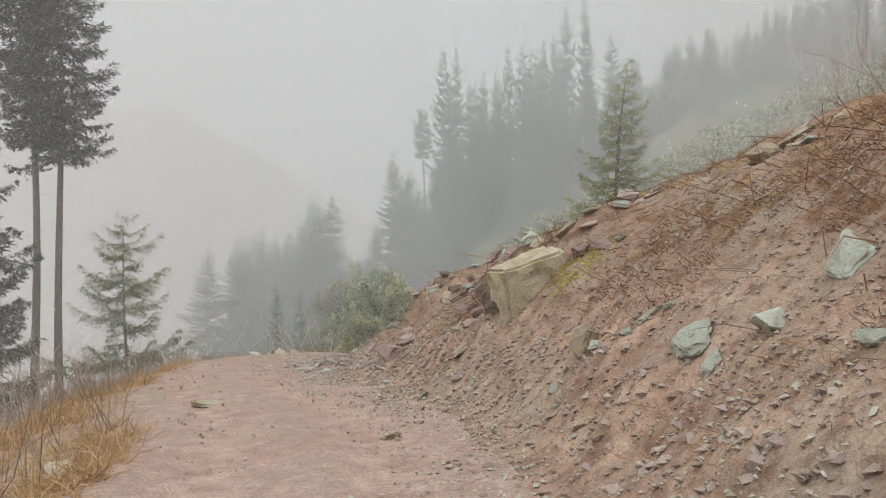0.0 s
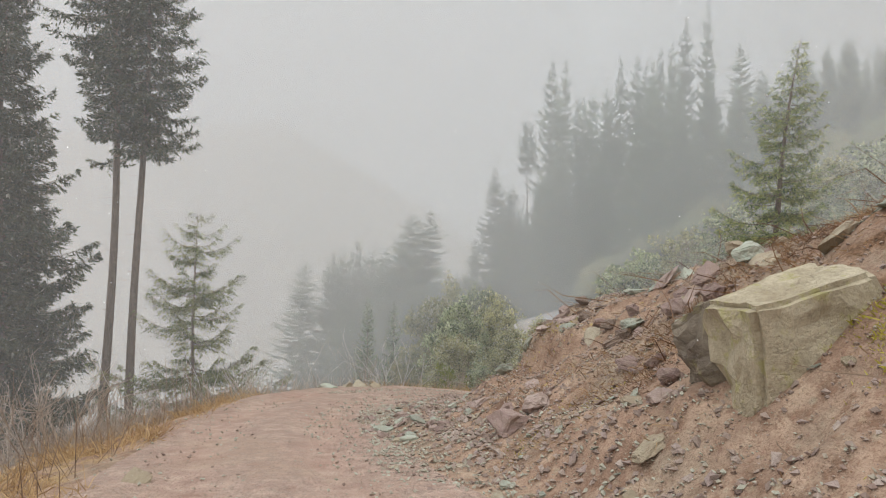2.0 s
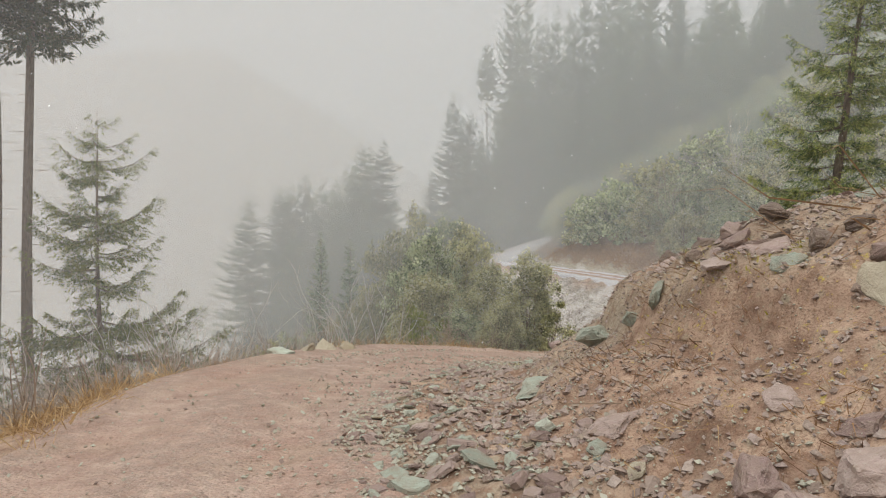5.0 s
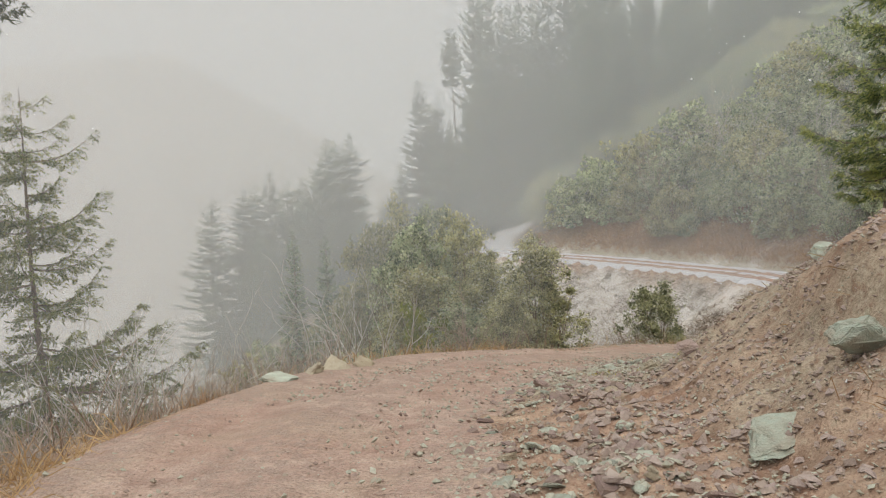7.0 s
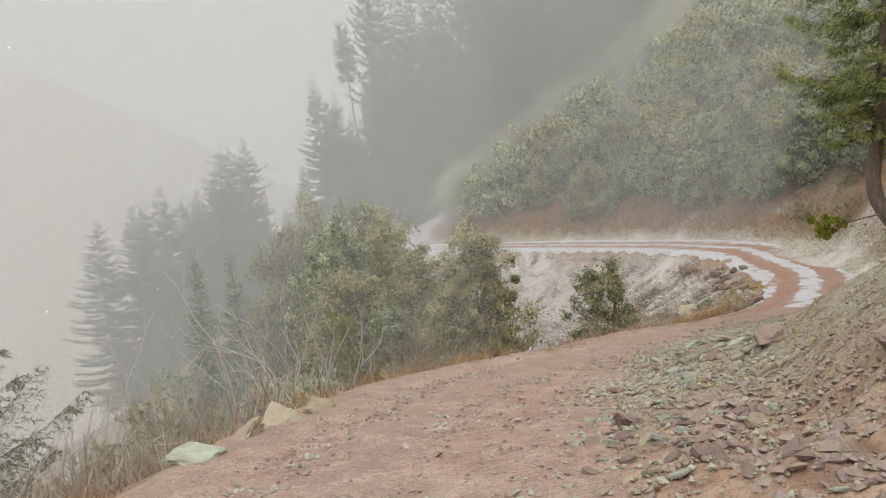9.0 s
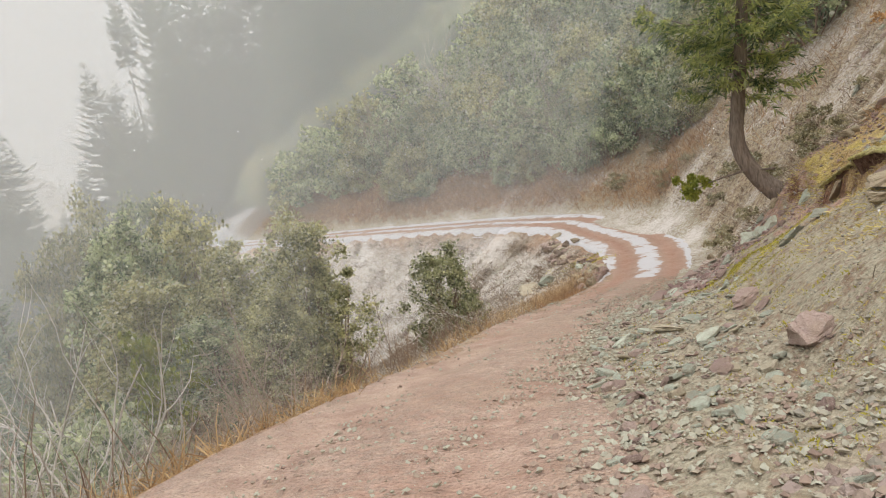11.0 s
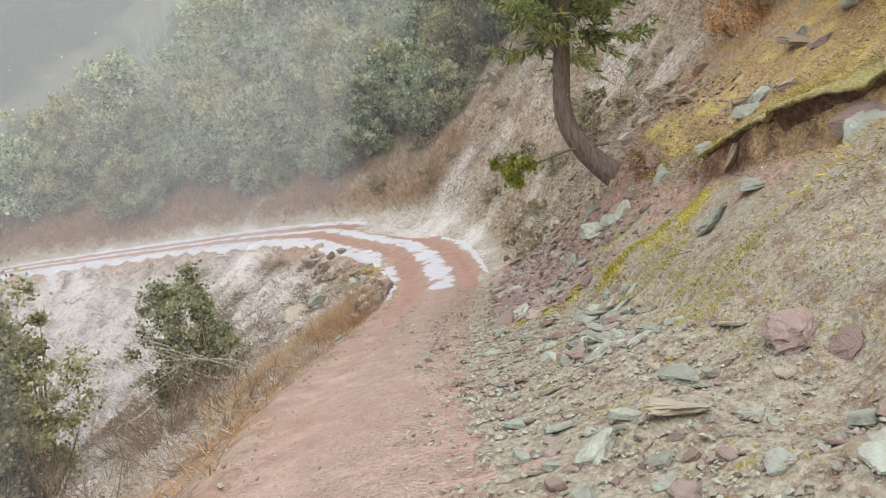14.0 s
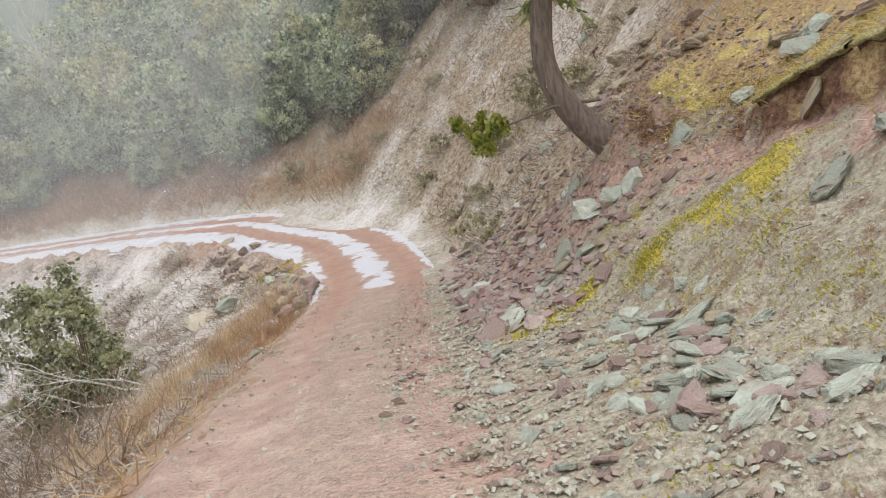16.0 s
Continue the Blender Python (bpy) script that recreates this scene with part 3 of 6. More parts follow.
    streak, su = from_line(x, y, np.array([(4.2, 32.0), (4.65, 31.45), (4.95, 30.9), (5.1, 30.3)]))
    moss = np.maximum(moss, 0.95 * np.exp(-((streak + 0.3 * grain(x, y, 0.9, 71, 2)) / 0.55) ** 2) * step(grain(x, y, 0.7, 72, 3), -0.25, 0.15))
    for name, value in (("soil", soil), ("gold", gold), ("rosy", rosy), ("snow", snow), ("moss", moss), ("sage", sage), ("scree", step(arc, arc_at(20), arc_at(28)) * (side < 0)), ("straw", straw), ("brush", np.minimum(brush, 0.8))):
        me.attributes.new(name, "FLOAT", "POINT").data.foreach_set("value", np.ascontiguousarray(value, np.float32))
    return tagged(new("ground", me), "steep red-brown mountainside of earth and scree, dusted with snow", "ground", kind="structure")


def build_road():
    across = np.linspace(-1.12, 1.12, 45)
    k = np.arange(0, len(ARC))
    half = np.where(across[None, :] > 0, LINE[k, 3][:, None], LINE[k, 4][:, None]) + 0.12
    wob = grain(ARC[k], ARC[k] * 0, 1.9, 21, 3)[:, None] * 0.16 * np.sign(across)[None, :] * step(np.abs(across), 0.7, 1.0)[None, :]
    off = across[None, :] * half + wob
    normal = np.stack([-TANGENT[k, 1], TANGENT[k, 0]], 1)
    x = LINE[k, 0][:, None] + normal[:, 0][:, None] * off
    y = LINE[k, 1][:, None] + normal[:, 1][:, None] * off
    mid = ((LINE[k, 3] - LINE[k, 4]) * 0.5)[:, None]
    rut = np.exp(-((np.abs(off - mid + 0.12 * grain(ARC[k], ARC[k] * 0, 6.0, 51, 2)[:, None]) - 0.82) / 0.35) ** 2)
    z = LINE[k, 2][:, None] - 0.035 * rut + 0.02 * np.exp(-((off - mid) / 0.4) ** 2) + grain(x, y, 1.1, 31, 4) * 0.035 + grain(x, y, 0.22, 37, 2) * 0.012
    z = z - 0.34 * step(np.abs(across)[None, :] * np.ones_like(off), 0.92, 1.12) + 0.012
    n, m = x.shape
    idx = np.arange(n * m).reshape(n, m)
    faces = np.stack([idx[:-1, :-1], idx[1:, :-1], idx[1:, 1:], idx[:-1, 1:]], -1).reshape(-1, 4)
    me = mesh_of("road", np.stack([x.ravel(), y.ravel(), z.ravel()], 1), faces, M_ROAD, True)
    past = (ARC[k] - START_OF_SNOW)[:, None]
    snow = step(past, -2.0, 0.6) * (0.68 - 1.05 * rut) + step(past, 0, 3) * 0.25 * step(np.abs(across), 0.75, 1.0)[None, :]
    snow = snow + step(past, 42, 54) * 0.9
    for name, value in (("snow", np.clip(snow, 0, 1)), ("wet", np.clip(rut * step(past, -9, 0), 0, 1)), ("track", rut)):
        me.attributes.new(name, "FLOAT", "POINT").data.foreach_set("value", np.ascontiguousarray((value * np.ones_like(off)).ravel(), np.float32))
    return tagged(new("road", me), "narrow rutted red dirt mountain road, snow-streaked in the bend", "road", kind="structure")


ground = build_ground()
road = build_road()

# ---- mist banks over the valley ----
def mist_bank(points, share, low, high, fade=12.0, top=14.0, lift=0.0):
    """A tall thin sheet of drifting snow mist along a curve in plan; it thins out at its ends and its top."""
    p = glide(points, 16)
    d = np.concatenate([[0], np.cumsum(np.hypot(*np.diff(p[:, :2], axis=0).T))])
    hs = low + (high - low) * np.linspace(0, 1, 60) ** 1.5 if lift else np.linspace(low, high, 24)
    v, dens = [], []
    for (x, y), s in zip(p[:, :2], d):
        g = ground_at(x, y) if lift else 0.0
        for h in hs:
            v.append((x, y, h))
            dens.append(min(1, s / fade) * min(1, (d[-1] - s) / fade) * min(1, (high - h) / top) * (min(1, max(0, (h - g) / lift)) if lift else 1))
    n, m = len(p), len(hs)
    idx = np.arange(n * m).reshape(n, m)
    faces = np.stack([idx[:-1, :-1], idx[1:, :-1], idx[1:, 1:], idx[:-1, 1:]], -1).reshape(-1, 4)
    me = mesh_of("mist_bank", v, faces, make_mist_material("snow_mist", share), True)
    me.attributes.new("veil", "FLOAT", "POINT").data.foreach_set("value", np.ascontiguousarray(dens, np.float32))
    ob = tagged(new("mist_bank", me), "pale translucent bank of drifting snow mist over the valley", "mist", "mist banks", "structure")
    return ob


mist_bank([(-14, -14), (-10.5, 2), (-9.5, 14), (-9.3, 22), (-8.2, 28), (-5.6, 33.5), (-3.4, 38), (-1.2, 41.5), (0.8, 44.8), (2.6, 48.5)], 0.19, -14, 46, 9)
mist_bank([(-2, 48), (5, 46.5), (11, 45), (17, 43), (24, 42), (38, 43)], 0.10, -6, 44, 8, 12, 5.0)
mist_bank([(1.5, 21.5), (7, 23), (15, 25), (27, 27), (45, 28)], 0.28, -3, 44, 7, 12, 3.5)
mist_bank([(-76, 12), (-36, 40), (-18, 50), (-4, 56), (9, 58), (22, 59), (40, 60), (80, 52)], 0.25, -40, 80, 20)
mist_bank([(-120, 20), (-64, 66), (-26, 82), (0, 86), (26, 87), (62, 88), (105, 66)], 0.40, -70, 130)
mist_bank([(-260, 0), (-170, 120), (-60, 156), (0, 160), (70, 158), (140, 136), (210, 60)], 0.94, -90, 230, 20, 40)


# ---- plants ----
def diamonds(base, along, wide, fold=0.0):
    """Leaf-shaped quads from arrays of base points, long axes and half widths."""
    n = len(base)
    up = np.cross(along, wide)
    up /= np.linalg.norm(up, axis=1)[:, None] + 1e-9
    lift = up * (np.linalg.norm(wide, axis=1) * fold)[:, None]
    v = np.stack([base, base + along * 0.45 + wide + lift, base + along, base + along * 0.45 - wide + lift], 1).reshape(-1, 3)
    return v, np.arange(4 * n).reshape(n, 4)


def unit(v):
    return v / (np.linalg.norm(v, axis=-1, keepdims=True) + 1e-9)


def tube(points, radii, sides=6):
    """Vertices and quads of a tapered round limb along points."""
    p = np.array(points, float)
    t = unit(np.gradient(p, axis=0))
    ref = np.array([[0, 1.0, 0]]) if np.abs(t[:, 2]).mean() > 0.7 else np.array([[0, 0, 1.0]])
    a = unit(np.cross(t, ref))
    b = np.cross(t, a)
    ang = np.linspace(0, 2 * np.pi, sides, endpoint=False)
    r = np.asarray(radii, float)[:, None, None]
    v = p[:, None] + r * (np.cos(ang)[None, :, None] * a[:, None] + np.sin(ang)[None, :, None] * b[:, None])
    n = len(p)
    i = np.arange(n * sides).reshape(n, sides)
    j = np.roll(i, -1, 1)
    return v.reshape(-1, 3), np.stack([i[:-1], j[:-1], j[1:], i[1:]], -1).reshape(-1, 4)


def joined(pieces):
    verts, faces, n = [], [], 0
    for v, f in pieces:
        verts.append(v)
        faces.append(f + n)
        n += len(v)
    return np.vstack(verts), np.vstack(faces)


def conifer_meshes(seed, h, bare, spread, gap, sprays, spray, droop=0.25, ragged=0.25, top=0.06, girth=0.014, lean=0.0, curve=0.0, needles=None, stubs=True, oval=0.0, feather=0, slim=0.21, skirt=0.55):
    """Trunk and crown of a spruce: whorls of drooping branches, each hung with many needle sprays."""
    rng = np.random.default_rng(seed)
    ts = np.linspace(0, 1, 30) ** 1.6
    bend = np.stack([curve * (1 - (1 - np.minimum(ts / 0.13, 1)) ** 2) * h + lean * h * ts + 0.006 * h * np.sin(ts * 7 + seed), 0.006 * h * np.cos(ts * 6 + seed) - 0.006 * h, ts * h], 1)
    wood = [tube(bend, np.maximum(girth * h * (1 - ts) ** 0.8 * (1 + 0.5 * np.exp(-ts * 22)), 0.008), 9)]

    def spine(z):
        return np.array([np.interp(z, bend[:, 2], bend[:, k]) for k in range(3)])

    bases, alongs, wides = [], [], []
    z = bare * h
    while z < h * 0.985:
        f = (z - bare * h) / (h - bare * h)
        reach = spread * ((1 - f) ** 0.75 * (skirt + (1 - skirt) * min(1, f / 0.12)) if oval == 0 else (1 - f) ** 0.5 * (0.6 + 0.4 * min(1, f / 0.25))) + 0.12 * spread * top
        count = rng.integers(4, 7) if f < 0.9 else 4
        turn = rng.random() * 6.28
        for k in range(count):
            a = turn + 6.283 * k / count + rng.normal(0, 0.25)
            r = reach * (1 + rng.normal(0, ragged))
            if r < 0.05:
                continue
            o = spine(z + rng.normal(0, gap * 0.25))
            out = np.array([np.cos(a), np.sin(a), 0])
            s = np.linspace(0, 1, 6)[:, None]
            rise = 0.32 * f - droop * (1 - f)
            limb = o + out * r * s + np.array([0, 0, 1.0]) * (r * (rise * s + 0.22 * s**2.2 - 0.10 * np.sin(s * 3.1)))
            if r > 0.25:
                wood.append(tube(limb, np.linspace(0.012 * r + 0.004, 0.003, 6), 3))
            side = np.array([-out[1], out[0], 0])
            if feather:
                nb = max(5, int(feather * r))
                ub = np.sort(rng.random(nb) ** 0.8) * 0.95 + 0.06
                at = np.stack([np.interp(ub, s[:, 0], limb[:, c]) for c in range(3)], 1)
                hand = np.where(np.arange(nb) % 2, 1.0, -1.0)[:, None]
                go = unit(out * (0.7 + 0.4 * rng.random((nb, 1))) + side * hand * (0.7 + 0.5 * rng.random((nb, 1))) + np.array([0, 0, 1.0]) * rng.normal(-0.12, 0.2, (nb, 1)))
                span = (0.14 + 0.42 * r * (1.05 - ub[:, None]) * (0.6 + 0.6 * rng.random((nb, 1)))).clip(0.12, 0.95)
                per = max(4, int(sprays / 8))
                v = (np.arange(per) + rng.random((nb, per))) / per
                base = (at[:, None] + go[:, None] * (span[:, None] * v[..., None])).reshape(-1, 3)
                base[:, 2] -= (0.22 * span * v**2).ravel() - rng.normal(0, 0.02, nb * per)
                n = nb * per
                u = np.repeat(ub, per)
                away = np.repeat(go, per, 0)
                way = unit(away + rng.normal(0, 0.55, (n, 3)) + np.array([0, 0, -0.25]))
            else:
                n = max(5, int(sprays * r))
                u = rng.random(n) ** 0.75 * 0.97 + 0.05
                base = np.stack([np.interp(u, s[:, 0], limb[:, c]) for c in range(3)], 1)
                sw = rng.choice([-1, 1], n)[:, None] * (0.5 + 0.6 * rng.random((n, 1)))
                way = unit(out * (0.55 + 0.5 * rng.random((n, 1))) + side * sw + np.array([0, 0, 1.0]) * (rng.normal(-0.25, 0.25, (n, 1))))
            long = spray * (0.5 + 0.8 * rng.random((n, 1))) * (1.15 - 0.55 * u[:, None]) * (1 - 0.45 * f) * (0.55 + 0.45 * min(1, r / (0.35 * spread + 1e-6)))
            bases.append(base)
            alongs.append(way * long)
            flat = unit(np.cross(way, rng.normal(0, 0.6, (n, 3)) + np.array([0, 0, 1.0])))
            wides.append(flat * long * slim * (0.8 + 0.4 * rng.random((n, 1))))
        z += gap * (0.7 + 0.6 * rng.random()) * (1.0 - 0.45 * f)
    if stubs and bare > 0.2:
        for zz in np.arange(0.08 * h, bare * h, 0.35):
            a = rng.random() * 6.28
            o = spine(zz)
            ln = 0.25 + 0.5 * rng.random()
            wood.append(tube([o, o + np.array([np.cos(a) * ln, np.sin(a) * ln, -0.05])], [0.016, 0.005], 3))
    v, f = joined(wood)
    trunk = mesh_of("trunk", v, f, M_BARK, True)
    v, f = diamonds(np.vstack(bases), np.vstack(alongs), np.vstack(wides), 0.25)
    return trunk, mesh_of("crown", v, f, needles or M_NEEDLE)


def shrub_meshes(seed, h, w, clumps, leaves, leaf, mat, wood=None, low=0.1, tall=1.0):
    """Stems and leaf crown of a broad-leaved bush with an uneven outline and gaps."""
    rng = np.random.default_rng(seed)
    stems, bases = [], []
    for c in range(clumps):
        f = rng.random() ** 1.05
        a = rng.random() * 6.283
        body = np.sin(np.pi * (0.15 + 0.8 * f)) ** 0.7
        r = w * 0.5 * body * (0.35 + 0.8 * rng.random() ** 0.6) * (1 + 0.25 * np.sin(3 * a + seed + 4 * f))
        tip = np.array([np.cos(a) * r, np.sin(a) * r, h * (low + (1 - low) * f) * (0.86 + 0.24 * rng.random())])
        if c % 3 == 0:
            s = np.linspace(0, 1, 5)[:, None]
            root = np.array([np.cos(a) * 0.08 * w, np.sin(a) * 0.08 * w, -0.15])
            p = root + (tip - root) * s + np.array([np.cos(a), np.sin(a), 0]) * 0.12 * w * np.sin(s * 3.1) * 0.4
            stems.append(tube(p, np.linspace(0.010 * h + 0.006, 0.004, 5), 4))
        size = (0.09 + 0.15 * rng.random()) * w * 0.75
        n = int(leaves * (0.6 + 0.8 * rng.random()))
        q = rng.normal(0, 1, (n, 3)) * np.array([1, 1, 0.75 * tall]) * size * 0.42
        q[:, 2] += 0.25 * size - 0.35 * np.hypot(q[:, 0], q[:, 1])
        bases.append(tip + q)
    b = np.vstack(bases)
    b = b[b[:, 2] > 0.02]
    way = unit(rng.normal(0, 1, b.shape) + np.array([0, 0, 0.25]))
    long = leaf * (0.6 + 0.8 * rng.random((len(b), 1)))
    wide = unit(np.cross(way, rng.normal(0, 1, b.shape))) * long * 0.38
    v, f = diamonds(b, way * long, wide, 0.2)
    sv, sf = joined(stems)
    return mesh_of("woody_stem", sv, sf, wood or M_TWIG, True), mesh_of("foliage", v, f, mat)


def bare_meshes(seed, h, n_main, mat, spread=0.5, forks=3):
    """The crooked stems of a leafless sapling, each with the twigs that fork from it."""
    rng = np.random.default_rng(seed)
    stems = []

    def grow(o, d, ln, r, depth):
        pts = [o]
        for _ in range(5):
            d = unit(d + rng.normal(0, 0.16, 3) + np.array([0, 0, 0.05]))
            pts.append(pts[-1] + d * ln / 5)
        stems[-1].append(tube(pts, np.linspace(r, r * 0.35, 6), 4 if depth else 5))
        if depth < 2:
            for _ in range(forks + (depth == 0)):
                k = rng.integers(2, 6)
                nd = unit(d + rng.normal(0, 0.55, 3) + np.array([0, 0, 0.15]))
                grow(pts[k], nd, ln * (0.35 + 0.3 * rng.random()), r * 0.5, depth + 1)

    for _ in range(n_main):
        a = rng.random() * 6.283
        stems.append([])
        grow(np.array([0.1 * np.cos(a), 0.1 * np.sin(a), -0.15]), unit(np.array([np.cos(a) * spread, np.sin(a) * spread, 1.0])), h * (0.7 + 0.3 * rng.random()), 0.007 * h + 0.006, 0)
    return tuple(("stem", mesh_of("stem", *joined(limbs), mat, True)) for limbs in stems)


def plant(name, parts, x, y, turn=0.0, size=1.0, label="", category="tree", group="", sink=0.1, z=None, tilt=(0, 0), tall=1.0):
    """A plant that stands on the ground: an Empty at its foot with its parts under it."""
    base = new(name)
    base.empty_display_size = 0.2
    base.matrix_basis = pose(x, y, (ground_at(x, y) if z is None else z) - sink, tilt[0], tilt[1], turn) @ Matrix.Diagonal((size, size, size * tall, 1))
    for pname, me in parts:
        ob = new(pname, me)
        ob.parent = base
    return tagged(base, label, category, group)


# the two tall bare-stemmed spruces, the shaggy one beside them, and the young deodar on the road's outer edge
FOOT_A, FOOT_B, FOOT_C = ground_at(-20.7, 36.1), ground_at(-19.9, 36.4), ground_at(-14.0, 31.2)
TALL = conifer_meshes(11, 26.0 - FOOT_A, (8.0 - FOOT_A) / (26.0 - FOOT_A), 2.3, 0.42, 60, 0.36, 0.42, 0.36, girth=0.0066, oval=1, feather=12, slim=0.15)
TALL2 = conifer_meshes(12, 25.0 - FOOT_B, (7.4 - FOOT_B) / (25.0 - FOOT_B), 2.4, 0.42, 60, 0.36, 0.42, 0.36, girth=0.0066, oval=1, feather=12, slim=0.15)
SHAGGY = conifer_meshes(13, 19.0, 0.03, 2.9, 0.40, 80, 0.36, 0.45, 0.34, girth=0.010, feather=19, slim=0.15)
YOUNG = conifer_meshes(14, 3.95 - FOOT_C, 0.10, 3.5, 0.84, 170, 0.17, 0.10, 0.24, girth=0.0095, feather=19, slim=0.14, needles=M_NEEDLE_CEDAR, skirt=1.0)
OLD_FIR = conifer_meshes(15, 12.8, 0.21, 2.25, 0.46, 130, 0.22, 0.18, 0.26, girth=0.0135, curve=0.085, lean=-0.13, needles=M_NEEDLE_FRESH, stubs=False, feather=15, slim=0.11)

plant("spruce_tree", (("trunk", TALL[0]), ("crown", TALL[1])), -20.7, 36.1, 20, 1, "tall dark spruce with a long bare trunk beside the road", "tree", "roadside spruces", 0.3)
plant("spruce_tree", (("trunk", TALL2[0]), ("crown", TALL2[1])), -19.7, 36.4, 140, 1, "tall dark spruce with a long bare trunk beside the road", "tree", "roadside spruces", 0.3)
plant("spruce_tree", (("trunk", SHAGGY[0]), ("crown", SHAGGY[1])), -17.8, 25.6, 60, 1, "shaggy dark spruce with boughs down to the ground", "tree", "roadside spruces", 0.3)
plant("spruce_tree", (("trunk", SHAGGY[0]), ("crown", SHAGGY[1])), -22.5, 30, 200, 1.05, "shaggy dark spruce with boughs down to the ground", "tree", "roadside spruces", 0.3)
plant("cedar_sapling", (("trunk", YOUNG[0]), ("crown", YOUNG[1])), -14.0, 31.2, 70, 1, "young cedar with tiered open branches on the road's outer edge", "tree", "", 0.15)
fir = plant("fir_tree", (("trunk", OLD_FIR[0]), ("crown", OLD_FIR[1])), 8.25, 33.0, 139, 1, "green fir with a curved trunk growing out of the bank", "tree", "", 0.3)

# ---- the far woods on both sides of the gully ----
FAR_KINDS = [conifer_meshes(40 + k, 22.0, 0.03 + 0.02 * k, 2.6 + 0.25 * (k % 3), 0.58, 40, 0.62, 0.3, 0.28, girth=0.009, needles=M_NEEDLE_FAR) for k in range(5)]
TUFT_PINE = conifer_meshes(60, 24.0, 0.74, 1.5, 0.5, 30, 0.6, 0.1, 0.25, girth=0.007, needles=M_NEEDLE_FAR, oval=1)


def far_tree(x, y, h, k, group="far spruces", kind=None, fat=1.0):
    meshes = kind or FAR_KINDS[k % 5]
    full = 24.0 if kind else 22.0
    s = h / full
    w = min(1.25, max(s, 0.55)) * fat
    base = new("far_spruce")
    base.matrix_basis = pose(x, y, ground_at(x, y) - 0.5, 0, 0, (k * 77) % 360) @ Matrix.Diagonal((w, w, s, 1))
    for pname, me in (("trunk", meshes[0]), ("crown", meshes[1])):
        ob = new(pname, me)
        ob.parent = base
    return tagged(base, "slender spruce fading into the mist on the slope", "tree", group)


# silhouettes that stand out: bearing right of north in degrees, distance, and the top's height above the first eye
SKYLINE = [(-3.9, 118, 16.3), (-3.2, 120, 13), (0.3, 124, 36), (1.5, 126, 36), (3.6, 130, 32), (5.5, 128, 36), (6.6, 129, 37), (10.2, 132, 44), (11.8, 132, 46), (-2.5, 121, 14),
           (-8.9, 128, 10.2), (-10.6, 130, 9.8), (-11.0, 124, 5.6), (-14.2, 122, 4.5), (-15.4, 124, 3.0), (-16.3, 120, 2.3), (-18.4, 118, 1.0), (-9.7, 127, 9.2), (-12.0, 125, 3.7), (-13.2, 126, 3.4),
           (0.9, 133, 33), (2.4, 134, 32), (3.0, 128, 30), (4.6, 134, 33), (7.4, 134, 37), (8.4, 130, 38), (9.3, 136, 41), (5.0, 126, 30), (7.9, 126, 35)]
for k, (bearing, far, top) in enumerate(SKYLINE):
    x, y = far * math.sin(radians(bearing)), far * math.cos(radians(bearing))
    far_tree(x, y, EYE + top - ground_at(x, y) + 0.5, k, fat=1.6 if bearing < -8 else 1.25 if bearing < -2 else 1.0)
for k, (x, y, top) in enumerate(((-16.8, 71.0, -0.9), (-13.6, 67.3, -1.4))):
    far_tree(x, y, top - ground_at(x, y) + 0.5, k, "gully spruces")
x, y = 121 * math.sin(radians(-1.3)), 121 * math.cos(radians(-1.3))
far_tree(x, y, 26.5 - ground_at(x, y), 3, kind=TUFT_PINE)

rng = np.random.default_rng(7)
spots = 0
while spots < 270:
    x, y = rng.uniform(-7, 90), rng.uniform(91, 156)
    z, e, side, _ = terrain([x], [y])
    if (side[0] < 0 and e[0] < 5) or (side[0] > 0 and (e[0] < 3 or y < 104)):
        continue
    bearing = math.degrees(math.atan2(x, y))
    if bearing > 14 and y < 118:
        continue
    crest = np.interp(bearing, [-5, -3.5, -2, -0.7, 0, 6, 10, 14, 30], [6, 11, 13, 15, 33, 35, 43, 60, 120]) * y / 125
    h = min(rng.uniform(15, 27), EYE + crest - float(z[0]) - rng.uniform(0, 5))
    if h < 7:
        continue
    far_tree(x, y, h, int(rng.integers(0, 99)))
    spots += 1
spots = 0
while spots < 24:
    x, y = rng.uniform(-28, -8), rng.uniform(98, 132)
    z, e, side, _ = terrain([x], [y])
    if side[0] < 0 or e[0] < 8:
        continue
    room = EYE + 0.045 * y - 0.0 - float(z[0]) if x > -30 else EYE - 1 - float(z[0])
    far_tree(x, y, min(rng.uniform(9, 17), max(room, 4)), int(rng.integers(0, 99)), "gully spruces", fat=1.4)
    spots += 1

# ---- broad-leaved bushes in the gully and on the far slope ----
BUSH = [shrub_meshes(70 + k, 4.2, 3.6, 110, 74, 0.175, (M_LEAF, M_LEAF_GREY, M_LEAF)[k % 3], low=0.03) for k in range(5)]
GULLY = [shrub_meshes(80 + k, 9.0, 4.2, 240, 120, 0.155, (M_LEAF, M_LEAF_GREY, M_LEAF)[k % 3], low=0.14) for k in range(5)]
FROSTY = [shrub_meshes(90 + k, 3.4, 3.6, 95, 70, 0.175, M_LEAF_GREY, low=0.1) for k in range(4)]
PALE_FIR = conifer_meshes(112, 3.6, 0.03, 1.2, 0.3, 60, 0.2, 0.05, 0.2, needles=M_LEAF_GREY, stubs=False)
LIME = shrub_meshes(110, 3.0, 2.2, 40, 80, 0.12, M_LEAF_LIME, low=0.08)
CLUMP = shrub_meshes(111, 0.8, 1.1, 22, 60, 0.10, M_LEAF_LIME, low=0.1)
DARK = shrub_meshes(118, 3.6, 2.7, 150, 76, 0.12, M_LEAF_DARK, low=0.0)


